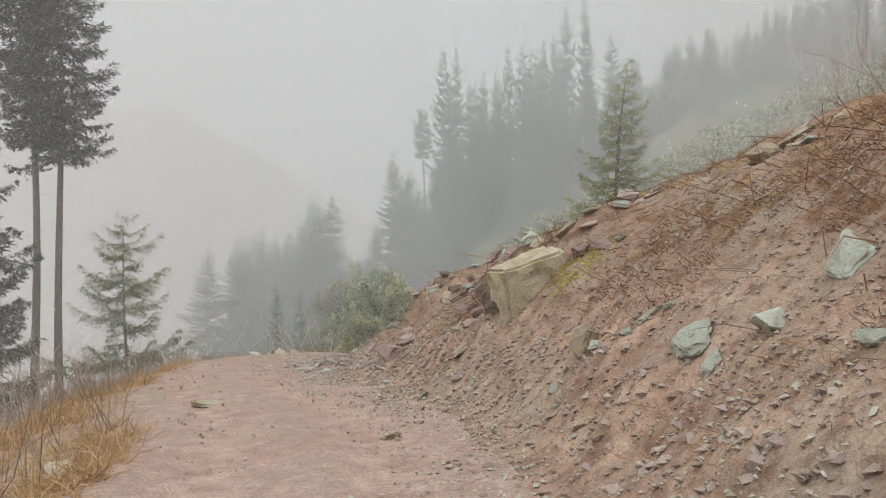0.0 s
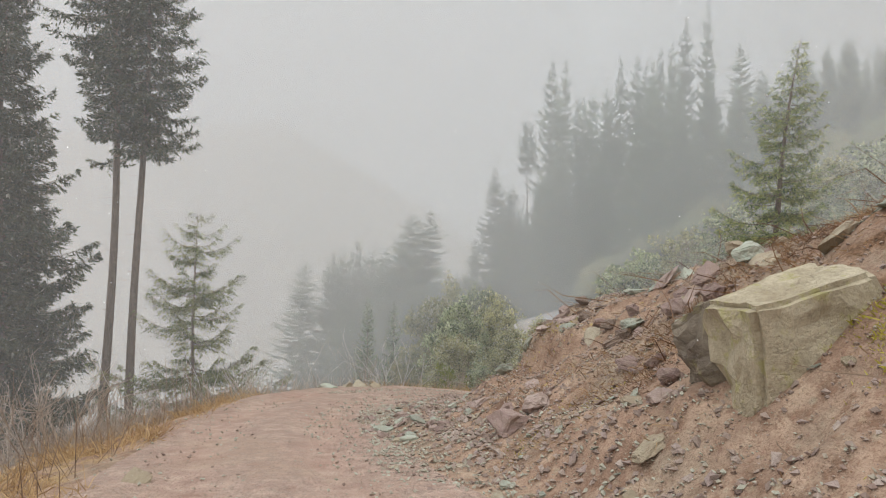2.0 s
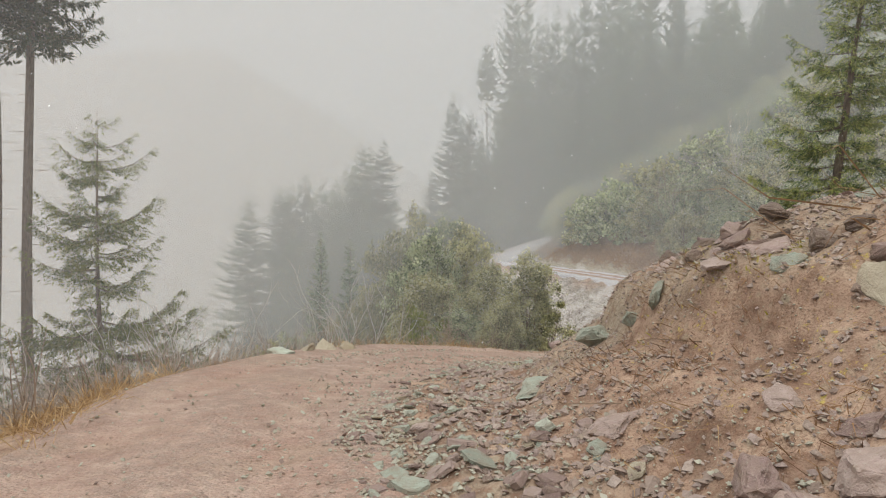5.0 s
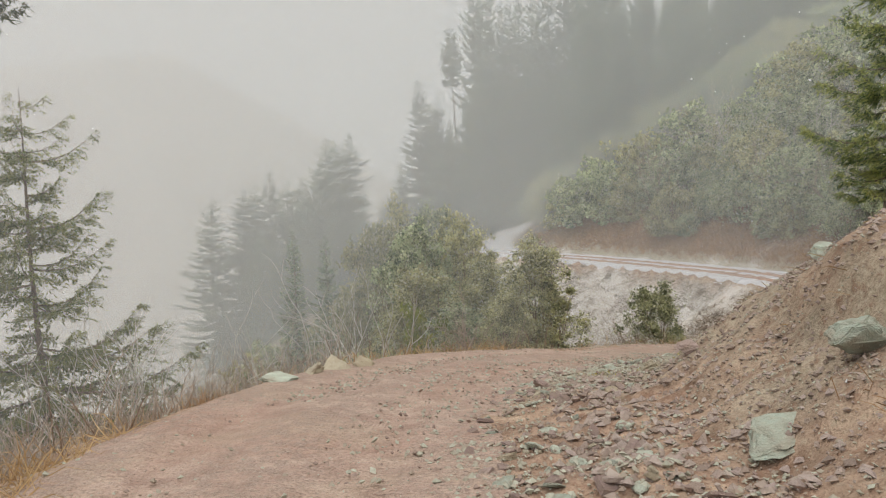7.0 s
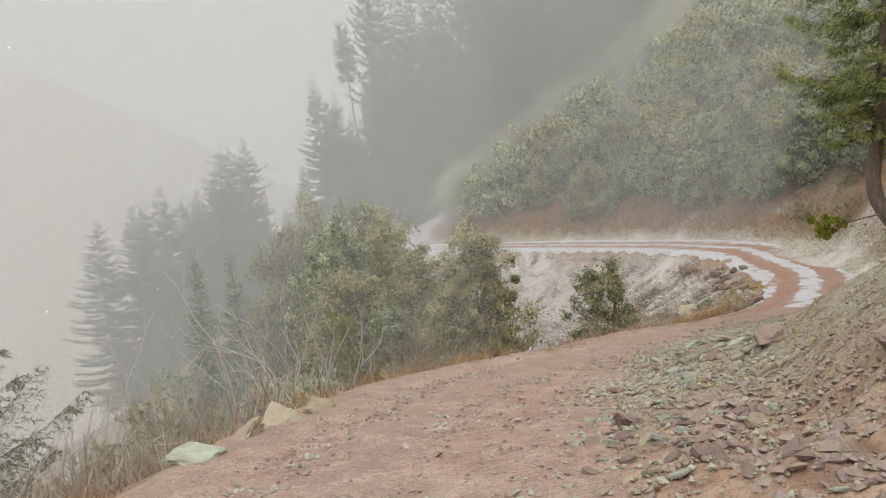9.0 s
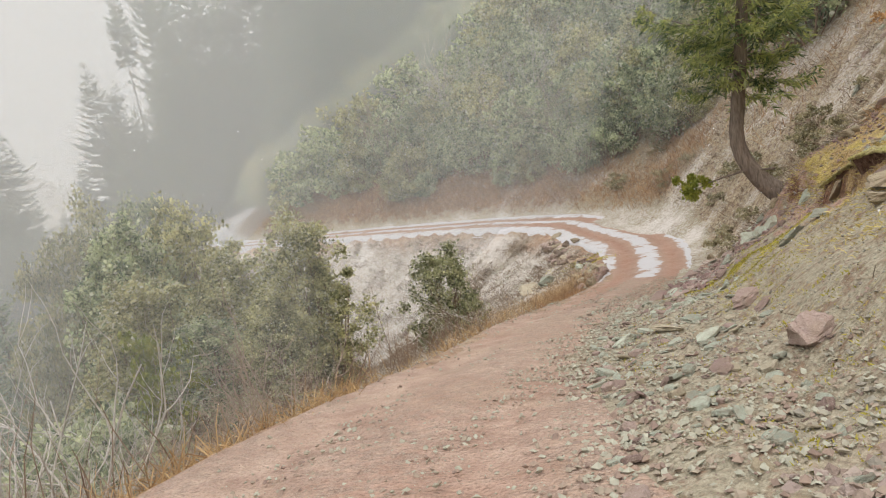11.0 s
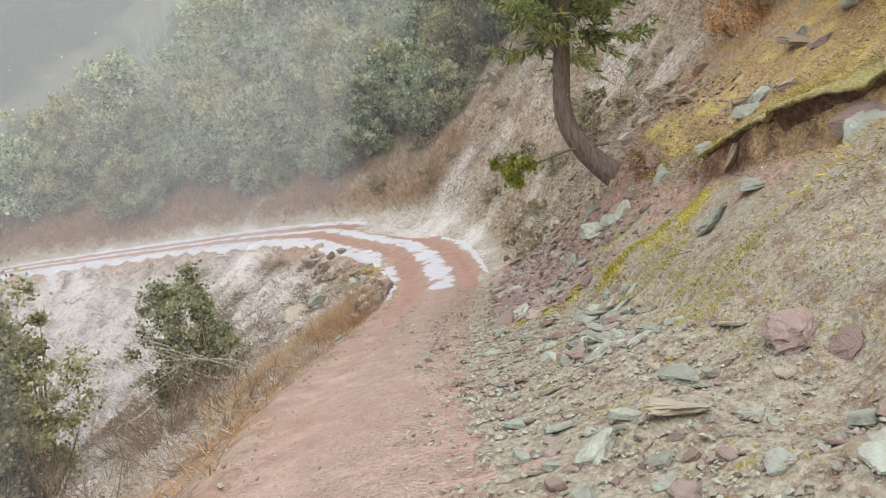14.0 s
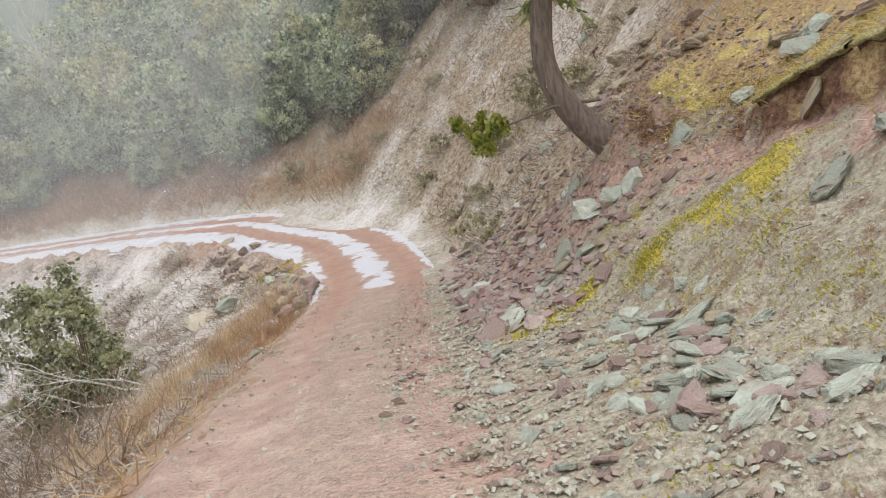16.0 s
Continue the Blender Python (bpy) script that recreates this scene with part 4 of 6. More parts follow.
def bush(kind, x, y, top=None, size=1.0, turn=0, label="grey-green evergreen bush on the gully slope", group="gully bushes", full=4.2):
    """A bush on the ground; with a top it is stretched or squashed to reach that height."""
    tall = 1.0 if top is None else max(0.3, (top - ground_at(x, y)) / full / size)
    return plant("bush", (("woody_stem", kind[0]), ("foliage", kind[1])), x, y, turn, size, label, "bush", group, 0.12, tall=tall)


bush(DARK, 4.9, 46.5, None, 0.95, 30, "dark evergreen bush alone on the snowy gully slope", "", 3.6)
bush(GULLY[0], -0.5, 44.8, -1.6, 0.72, 80, "dense olive-green bush at the gully's edge", full=9.0)
bush(GULLY[2], -1.7, 43.8, -3.4, 0.6, 20, "dense olive-green bush at the gully's edge", full=9.0)
for k, (x, y, top, size) in enumerate([(-3.6, 54, -1.2, 1.0), (-6.0, 52, -1.1, 1.05), (-9.4, 58, -2.6, 0.9), (-5.6, 47, -2.8, 0.9), (-5.0, 57, -0.9, 1.0), 
                                       (-7.5, 58, -0.7, 1.0), (-4.0, 45.5, -4.2, 0.8), (-2.6, 47.5, -2.6, 0.8)]):
    bush(GULLY[k % 5], x, y, top, size, 57 * k, full=9.0)
plant("fir_sapling", (("trunk", PALE_FIR[0]), ("crown", PALE_FIR[1])), 22.0, 71.6, 0, 1.1, "pale green young fir among the shrubs", "tree")
bush(LIME, -5.4, 43.6, -3.6, 1.0, 10, "yellow-green bush among darker ones in the gully", "", 3.0)
spots, distant = 0, ([], [])
rng = np.random.default_rng(17)
while spots < 400:
    x, y = rng.uniform(4, 66), rng.uniform(41, 116)
    z, e, side, arc = terrain([x], [y])
    if side[0] > 0 or e[0] < 2.6 + 2.0 * (y < 57) or e[0] > 34 or (y < 50 and e[0] < 7.5) or (x > 14 and y < 43):
        continue
    m = pose(x, y, float(z[0]) - 0.12, 0, 0, rng.uniform(0, 360)) @ Matrix.Scale(rng.uniform(0.55, 1.5) * (0.8 + 0.02 * min(e[0], 20)), 4)
    if y > 82 or e[0] > 20:
        distant[spots % 2].append(m)
    else:
        kind = (FROSTY + BUSH)[int(rng.integers(0, 9))]
        base = new("bush")
        base.matrix_basis = m
        for pname, me in (("woody_stem", kind[0]), ("foliage", kind[1])):
            part(pname, me, base)
        tagged(base, "snow-dusted grey-green shrub on the slope above the road", "bush", "slope shrubs")
    spots += 1


def shrubbery(name, kind, places, label):
    """Far shrubs that nobody could count, joined into one mesh of leaves."""
    me = kind[1]
    co = np.empty(len(me.vertices) * 3, np.float32)
    me.vertices.foreach_get("co", co)
    co = np.column_stack([co.reshape(-1, 3), np.ones(len(me.vertices))])
    v = np.vstack([(co @ np.array(m).T)[:, :3] for m in places])
    return tagged(new(name, mesh_of(name, v, np.arange(len(v)).reshape(-1, 4), me.materials[0])), label, "shrubs", kind="stuff")


SPARSE = [shrub_meshes(120 + k, 3.6, 4.0, 60, 40, 0.26, (M_LEAF_GREY, M_LEAF)[k], low=0.06) for k in range(2)]
for k in range(2):
    shrubbery("far_shrubs", SPARSE[k], distant[k], "hazy grey-green shrubs high on the far slope")
rng = np.random.default_rng(19)
hollow = [], []
for k in range(120):
    x, y = rng.uniform(-24, -6), rng.uniform(38, 82)
    z, e, side, arc = terrain([x], [y])
    if side[0] > 0 and e[0] > 4:
        hollow[k % 2].append(pose(x, y, float(z[0]) - 0.1, 0, 0, rng.uniform(0, 360)) @ Matrix.Scale(rng.uniform(0.5, 1.0), 4))
for k in range(2):
    shrubbery("gully_scrub", SPARSE[k], hollow[k], "hazy olive-grey scrub low in the gully")

# leafless pale trees
BARE = [bare_meshes(130 + k, 3.2, 3, M_PALE, 0.45, 2) for k in range(3)]
DEAD = bare_meshes(140, 6.5, 4, M_PALE, 0.4, 6)
plant("dead_tree", DEAD, 21.5, 76.5, 0, 1.1, "pale leafless tree above the far road", "tree")
plant("dead_tree", DEAD, 24, 70, 130, 1.0, "pale leafless tree above the far road", "tree")
THICKET = [bare_meshes(145 + k, 3.4, 7, (M_PALE, M_BRUSH, M_TWIG)[k], 0.55, 4) for k in range(3)]
rng = np.random.default_rng(33)
for k in range(60):
    x, y = rng.uniform(14, 46), rng.uniform(26, 54)
    if terrain([x], [y])[1][0] > 9:
        plant("bare_tree", THICKET[k % 3], x, y, rng.uniform(0, 360), rng.uniform(1.2, 2.1), "tall grey-brown leafless bush tree on the hillside", "tree", "hillside bare trees", 0.1)
rng = np.random.default_rng(31)
for k in range(26):
    x = rng.uniform(24, 60)
    y = rng.uniform(46, 92)
    if terrain([x], [y])[1][0] > 9:
        plant("dead_tree", DEAD, x, y, rng.uniform(0, 360), rng.uniform(0.8, 1.5), "pale leafless tree high on the slope", "tree", "bare slope trees", 0.1)
rng = np.random.default_rng(29)
spots = 0
while spots < 84:
    x, y = rng.uniform(10, 50), rng.uniform(40, 90)
    z, e, side, arc = terrain([x], [y])
    if side[0] > 0 or e[0] < 5 or e[0] > 26:
        continue
    plant("bare_bush", THICKET[spots % 3], x, y, rng.uniform(0, 360), rng.uniform(0.7, 1.5), "leafless bush among the shrubs on the slope", "bush", "bare bushes", 0.05)
    spots += 1
rng = np.random.default_rng(27)
for k in range(40):
    x = rng.uniform(-15.0, -6.2)
    y = 27.0 + (x + 13.5) * 0.28 + rng.uniform(0, 11)
    z, e, side, arc = terrain([x], [y])
    if side[0] > 0 and e[0] > 1.0:
        plant("bare_sapling", BARE[k % 3], x, y, rng.uniform(0, 360), rng.uniform(0.5, 1.05), "pale leafless sapling below the road's edge", "tree", "bare saplings", 0.05)


# ---- rocks, rubble, grass and moss ----
def slab_mesh(seed, mat, thick=0.32, sides=7):
    """A broken slate: an uneven polygon with chipped edges and a slanted top."""
    r = np.random.default_rng(seed)
    ang = np.sort(np.linspace(0, 2 * np.pi, sides, endpoint=False) + r.normal(0, 0.22, sides))
    rad = 0.5 * (0.75 + 0.45 * r.random(sides))
    ring = np.stack([np.cos(ang) * rad, np.sin(ang) * rad * 0.8], 1)
    slant = r.normal(0, 0.25, 2) * thick
    rows = []
    for k, (grow, h) in enumerate(((0.8, -0.5), (1.0, -0.28), (0.98 - 0.1 * r.random(), 0.30), (0.80, 0.5))):
        p = ring * (grow + r.normal(0, 0.035, (sides, 1))) + r.normal(0, 0.02, 2)
        rows.append(np.column_stack([p, h * thick + p @ slant * (h > 0) + r.normal(0, 0.05, sides) * thick]))
    v = np.vstack(rows)
    i = np.arange(4 * sides).reshape(4, sides)
    j = np.roll(i, -1, 1)
    faces = [tuple(q) for q in np.stack([i[:-1], j[:-1], j[1:], i[1:]], -1).reshape(-1, 4).tolist()]
    faces += [tuple(i[0][::-1].tolist()), tuple(i[3].tolist())]
    return mesh_of("stone", v, faces, mat)


def block_mesh(seed, mat, points=13, chip=0.015, rough=0.0, squash=1.0):
    """A chunky broken rock: the hull of scattered points with chipped edges, one unit across."""
    r = np.random.default_rng(seed)
    p = unit(r.normal(0, 1, (points, 3))) * 0.5 * r.uniform(0.7, 1.05, (points, 1))
    p = np.sign(p) * np.minimum(np.abs(p), np.array([0.44, 0.42, 0.36]))
    bm = bmesh.new()
    vs = [bm.verts.new(q) for q in p]
    res = bmesh.ops.convex_hull(bm, input=vs)
    bmesh.ops.delete(bm, geom=[v for v in bm.verts if not v.link_faces], context="VERTS")
    bmesh.ops.dissolve_limit(bm, angle_limit=radians(14), verts=bm.verts[:], edges=bm.edges[:])
    bmesh.ops.bevel(bm, geom=bm.edges[:], offset=chip, segments=1, affect="EDGES", clamp_overlap=True)
    bmesh.ops.triangulate(bm, faces=bm.faces[:])
    if rough:
        bmesh.ops.subdivide_edges(bm, edges=bm.edges[:], cuts=3, use_grid_fill=True)
        for v in bm.verts:
            v.co += v.co.normalized() * (noise.fractal(Vector((v.co.x * 5, v.co.y * 5, v.co.z * 5 / squash)) + Vector((seed, 0, 0)), 0.8, 2.0, 4) * rough)
    me = bpy.data.meshes.new("rock")
    bm.to_mesh(me)
    bm.free()
    me.materials.append(mat)
    return me


M_ROCK_DARK = make_rock_material("brown_mudstone", (0.10, 0.07, 0.06), (0.17, 0.125, 0.105), (0.27, 0.205, 0.175))
TINTS = {"dark": M_ROCK_DARK, "green": M_ROCK_GREEN, "purple": M_ROCK_PURPLE, "tan": M_ROCK_TAN}
SLABS = {c: [slab_mesh(300 + 20 * q + k, m, 0.26 + 0.05 * k) for k in range(5)] for q, (c, m) in enumerate(TINTS.items())}
BLOCKS = {c: [block_mesh(400 + 20 * q + k, m) for k in range(3)] for q, (c, m) in enumerate(TINTS.items())}


HERO = {c: [block_mesh(460 + 20 * q + k, m, 17, 0.02, 0.065, 0.5) for k in range(5)] for q, (c, m) in enumerate(TINTS.items())}


def footing(x, y):
    """The ground's height and its normal at a place."""
    d = 0.12
    z, e, _, _ = terrain([x, x + d, x - d, x, x], [y, y, y, y + d, y - d])
    on_road = e[0] < -0.15
    nrm = Vector((0, 0, 1)) if on_road else Vector((-(z[1] - z[2]) / (2 * d), -(z[3] - z[4]) / (2 * d), 1)).normalized()
    return float(z[0]), nrm


def lie(x, y, turn, lean=(0, 0), sink=0.0, scale=(1, 1, 1), flat=0.7):
    """The pose of a stone that lies on the slope, partly sunk into it."""
    z, nrm = footing(x, y)
    nrm = nrm.lerp(Vector((0, 0, 1)), 1 - flat).normalized()
    m = Matrix.Translation((x, y, z)) @ nrm.to_track_quat("Z", "Y").to_matrix().to_4x4() @ pose(0, 0, -sink, lean[0], lean[1], turn)
    return m @ Matrix.Diagonal((*scale, 1))


WORDS = {"dark": "dark brown crumbling rock jutting out of the earth bank", "green": "pale green broken slate slab lying on the earth bank", "purple": "dark purple-red broken rock lying on the earth bank", "tan": "weathered tan sandstone slab lying on the ground"}


def rock(tint, x, y, w, h, k, chunky=False):
    me = HERO[tint][(k * 3 + (2 if chunky else 0)) % 5]
    ob = new("rock_slab" if not chunky else "rock", me)
    if chunky:
        m = lie(x, y, 57 * k, (9 * math.sin(k), 11 * math.cos(k * 2)), -0.22 * h, (w * 1.05, w * 0.9, h), 0.5)
    else:
        tall = max(h, 0.4 * w)
        m = lie(x, y, 71 * k, (14 * math.sin(k * 3), -16 + 12 * math.cos(k)), -0.04 * tall, (w * 1.2, w * 1.1, tall * 0.85), 0.8)
    ob.matrix_basis = m
    return tagged(ob, WORDS[tint], "rock", tint + " rocks")


GREEN_ROCKS = [(2.07, 5.99, 0.46, 0.26), (2.06, 5.55, 0.30, 0.15), (2.98, 5.24, 0.46, 0.26), (2.50, 4.15, 0.22, 0.13), (1.63, 7.68, 0.24, 0.17), (2.12, 7.40, 0.38, 0.2), (2.24, 7.13, 0.18, 0.1), (1.81, 7.15, 0.17, 0.09),
               (-2.72, 16.80, 0.26, 0.26), (0.56, 15.04, 0.42, 0.3), (1.32, 16.13, 0.42, 0.2), (1.05, 16.32, 0.36, 0.16), (1.33, 15.47, 0.40, 0.15), (0.79, 16.71, 0.38, 0.2), (-1.99, 18.58, 0.46, 0.12), (-3.31, 19.76, 0.24, 0.1)]
GREEN_ROCKS_BEND = [(-6.39, 23.97, 0.6, 0.34), (-2.34, 22.66, 0.2, 0.08), (0.08, 28.15, 0.32, 0.2), (6.90, 32.43, 0.45, 0.3), (6.98, 32.90, 0.6, 0.4), (3.35, 31.95, 0.22, 0.15), (2.97, 31.15, 0.25, 0.12), (2.37, 30.40, 0.26, 0.1),
                    (2.07, 30.13, 0.2, 0.1), (2.28, 29.58, 0.27, 0.18), (2.75, 29.95, 0.3, 0.12), (1.75, 29.3, 0.32, 0.14), (7.27, 31.69, 0.45, 0.25), (1.2, 28.2, 0.34, 0.16)]
PURPLE_ROCKS = [(-3.12, 17.56, 0.33, 0.26), (-1.61, 15.99, 0.4, 0.16), (1.12, 14.11, 0.46, 0.22), (0.36, 13.55, 0.38, 0.14), (-0.26, 13.59, 0.2, 0.09), (-0.03, 13.19, 0.16, 0.08), (-0.54, 14.68, 0.34, 0.18), (-0.80, 15.19, 0.26, 0.14),
                (-2.67, 19.42, 0.3, 0.18), (-2.88, 21.66, 0.28, 0.3), (-2.88, 22.93, 0.34, 0.2), (3.50, 31.34, 0.28, 0.16), (1.33, 27.21, 0.28, 0.1), (4.22, 32.12, 0.36, 0.18), (7.88, 33.93, 0.4, 0.3), (9.18, 35.62, 0.34, 0.28),
                (10.0, 43.3, 0.6, 0.34), (9.2, 42.6, 0.5, 0.3), (2.38, 30.70, 0.22, 0.15), (8.6, 42.0, 0.55, 0.3)]
TAN_ROCKS = [(0.24, 11.38, 0.42, 0.18), (-3.75, 11.27, 0.62, 0.14), (-0.66, 8.06, 0.26, 0.16), (-4.30, 7.95, 0.52, 0.2), (-4.99, 12.24, 0.42, 0.12), (4.86, 9.74, 0.65, 0.3), (5.17, 9.25, 0.4, 0.2), (3.93, 10.84, 0.4, 0.2),
             (-6.1, 24.6, 0.42, 0.34), (-5.79, 25.05, 0.55, 0.3), (-5.4, 25.45, 0.42, 0.24), (-1.46, 23.50, 0.3, 0.36), (0.10, 26.20, 0.34, 0.12), (0.57, 27.86, 0.4, 0.14), (3.36, 30.04, 0.2, 0.12), (6.07, 29.93, 0.48, 0.22)]
for tint, rows in (("green", GREEN_ROCKS), ("green", GREEN_ROCKS_BEND), ("purple", PURPLE_ROCKS), ("tan", TAN_ROCKS)):
    for k, (x, y, w, h) in enumerate(rows):
        rock(tint, x, y, w, h, k)
for k, (tint, x, y, w, h) in enumerate((("purple", 1.35, 14.2, 0.5, 0.4), ("green", 1.7, 13.7, 0.46, 0.34), ("purple", 0.95, 14.0, 0.4, 0.34), ("purple", 1.25, 13.4, 0.44, 0.34), ("green", 0.9, 13.3, 0.3, 0.22), ("tan", 1.75, 14.5, 0.4, 0.3), ("purple", 0.6, 12.3, 0.36, 0.3),
                                        ("purple", -1.05, 13.95, 0.62, 0.46), ("purple", -0.72, 14.2, 0.42, 0.34), ("purple", -1.11, 14.61, 0.42, 0.3), ("purple", 0.55, 12.96, 0.36, 0.24), ("purple", -1.43, 21.93, 0.3, 0.2), ("purple", -0.52, 24.95, 0.44, 0.36), ("purple", 1.48, 27.53, 0.5, 0.26),
                                        ("tan", 1.58, 8.11, 0.46, 0.5), ("tan", 4.25, 9.28, 0.6, 0.5), ("green", -1.32, 18.82, 0.48, 0.4), ("purple", 3.23, 12.47, 0.5, 0.3), ("tan", 14.8, 35.9, 0.9, 0.7), ("green", -0.04, 21.7, 0.5, 0.3), ("purple", -0.5, 20.3, 0.4, 0.26))):
    rock(tint, x, y, w, h, k, True)
slab = new("rock", BLOCKS["green"][1])
slab.matrix_basis = lie(2.34, 5.21, 20, (-12, 30), -0.05, (0.5, 0.6, 0.3), 0.6)
tagged(slab, "large flat grey slate slab stuck in the earth bank", "rock")


def split_block(seed, mat, chip, rough):
    """A squarish split block, one unit across, with worn edges and a faintly uneven skin."""
    r = np.random.default_rng(seed)
    bm = bmesh.new()
    bmesh.ops.create_cube(bm, size=1.0)
    for v in bm.verts:
        v.co += Vector(r.normal(0, 0.07, 3)) - Vector((v.co.x, v.co.y, 0)) * (0.22 if v.co.z > 0 else 0.0)
    bmesh.ops.subdivide_edges(bm, edges=bm.edges[:], cuts=2, use_grid_fill=True)
    for v in bm.verts:
        v.co += Vector(r.normal(0, 0.03, 3))
    bmesh.ops.bevel(bm, geom=[e for e in bm.edges if e.calc_face_angle(0) > 0.6], offset=chip, segments=2, affect="EDGES", clamp_overlap=True)
    bmesh.ops.triangulate(bm, faces=bm.faces[:])
    bmesh.ops.subdivide_edges(bm, edges=bm.edges[:], cuts=2, use_grid_fill=True)
    for v in bm.verts:
        v.co += v.co.normalized() * (noise.fractal(v.co * 4.0 + Vector((seed, 0, 0)), 0.8, 2.0, 5) * rough)
    me = bpy.data.meshes.new("boulder")
    bm.to_mesh(me)
    bm.free()
    me.materials.append(mat)
    return me


boulder = new("boulder", split_block(434, M_BOULDER, 0.05, 0.04))
boulder.matrix_basis = Matrix.Translation((1.42, 11.25, 1.12)) @ pose(0, 0, 0, 10, -16, 14) @ Matrix.Diagonal((1.3, 1.1, 0.82, 1))
tagged(boulder, "big smooth tan boulder jutting out of the earth bank", "rock")
ledge = new("rock", block_mesh(437, M_LEDGE, 14, 0.02, 0.07, 0.6))
ledge.matrix_basis = Matrix.Translation((1.05, 11.8, 0.86)) @ pose(0, 0, 0, -8, 10, 40) @ Matrix.Diagonal((1.3, 1.3, 1.3, 1))
tagged(ledge, "dark cracked rock under a tan boulder in the bank", "rock")


def scatter(count, seed, low, high, near, far, side_wanted, power=1.0):
    """Random places along a stretch of the road, from near to far metres beyond its edge."""
    r = np.random.default_rng(seed)
    s = r.uniform(low, high, count)
    k = np.clip((s / 0.25).astype(int), 0, len(ARC) - 1)
    e = near + (far - near) * r.random(count) ** power
    half = LINE[k, 3] if side_wanted > 0 else -LINE[k, 4]
    off = half + np.sign(half) * e
    x = LINE[k, 0] - TANGENT[k, 1] * off + r.normal(0, 0.05, count)
    y = LINE[k, 1] + TANGENT[k, 0] * off + r.normal(0, 0.05, count)
    return x, y


def patchy(places, size, seed, least):
    """Only the places that lie in scattered patches."""
    keep = grain(places[0], places[1], size, seed, 2) > least
    return places[0][keep], places[1][keep]


A = arc_at
# rubble along the foot of the bank, stone by stone
STRETCHES = [("rubble_heap", A(6), A(13), -0.5, 3.0, 150, 0.14), ("rubble_heap", A(14.5), A(18.5), -0.3, 1.3, 190, 0.15), ("rubble_heap", A(18.5), A(25), -0.15, 1.15, 230, 0.135),
             ("rubble_heap", A(25), A(30), -0.05, 1.3, 190, 0.135), ("rubble_heap", A(30), A(36), -0.05, 1.3, 200, 0.13), ("rubble_heap", A(33.5), A(39.5), 0.1, 2.8, 290, 0.19),
             ("rubble_heap", A(33), A(39), 0.2, 2.6, 140, 0.30), ("rubble_heap", A(25.5), A(32), 0.0, 1.7, 60, 0.21), ("rubble_heap", A(14.5), A(17.5), -0.1, 1.1, 26, 0.26)]
for q, (name, lo, hi, near, far, count, size) in enumerate(STRETCHES):
    r = np.random.default_rng(500 + q)
    xs, ys = patchy(scatter(int(count * 1.15), 520 + q, lo, hi, near, far, -1, 1.3), 1.1, 49, -0.4)
    heap = new(name)
    cx, cy = float(xs.mean()), float(ys.mean())
    heap.location = (cx, cy, ground_at(cx, cy))
    tagged(heap, "loose heap of broken green and purple slate at the bank's foot", "rubble", "rubble heaps")
    back = Matrix.Translation(-heap.location)
    for x, y in zip(xs, ys):
        tint = r.choice(["green", "purple", "tan"], p=([0.30, 0.52, 0.18], [0.30, 0.54, 0.16], [0.34, 0.50, 0.16], [0.56, 0.32, 0.12], [0.52, 0.38, 0.10], [0.20, 0.72, 0.08], [0.24, 0.64, 0.12], [0.62, 0.22, 0.16], [0.36, 0.46, 0.18])[q])
        s = size * (0.4 + 1.0 * r.random() ** 2)
        part("stone", SLABS[tint][int(r.integers(0, 5))], heap, "", back @ lie(x, y, r.uniform(0, 360), (r.normal(0, 16), r.normal(0, 16)), -0.10 * s, (s, s * r.uniform(0.7, 1.1), s * r.uniform(0.3, 0.8))))


def chips(name, places, sizes, seed, label, mat=M_GRAVEL, sunk=0.15):
    """Countless small stones in one mesh: flattened six-pointed chips."""
    r = np.random.default_rng(seed)
    x, y = places
    z, e, _, _ = terrain(x, y)
    n = len(x)
    s = (sizes[0] + (sizes[1] - sizes[0]) * r.random(n) ** 3) * (1 - 0.5 * step(e, 0.9, 2.0)) * np.where(y > 25, 0.85, 1.0)
    a = r.uniform(0, 6.283, n)
    f = 0.35 + 0.4 * r.random(n)
    tx, ty = r.normal(0, 0.3, n), r.normal(0, 0.3, n)
    pts = []
    for ang, rad, up in ((0, 1, 0), (1.45, 0.75, 0.1), (3.0, 0.95, -0.1), (4.6, 0.7, 0), (0.5, 0.25, 1), (2.0, 0.25, -1)):
        px, py = np.cos(a + ang) * s * rad * 0.5, np.sin(a + ang) * s * rad * 0.5
        pts.append(np.stack([x + px, y + py, z + 0.012 + up * s * f * 0.5 + px * tx + py * ty + s * f * (0.5 - sunk) * 0.6], 1))
    v = np.stack(pts, 1).reshape(-1, 3)
    tri = np.array([(0, 1, 4), (1, 2, 4), (2, 3, 4), (3, 0, 4), (1, 0, 5), (2, 1, 5), (3, 2, 5), (0, 3, 5)])
    faces = (np.arange(n)[:, None, None] * 6 + tri[None]).reshape(-1, 3)
    return tagged(new(name, mesh_of(name, v, faces, mat)), label, "gravel", kind="stuff")


def gathered(*sets):
    return np.concatenate([s[0] for s in sets]), np.concatenate([s[1] for s in sets])


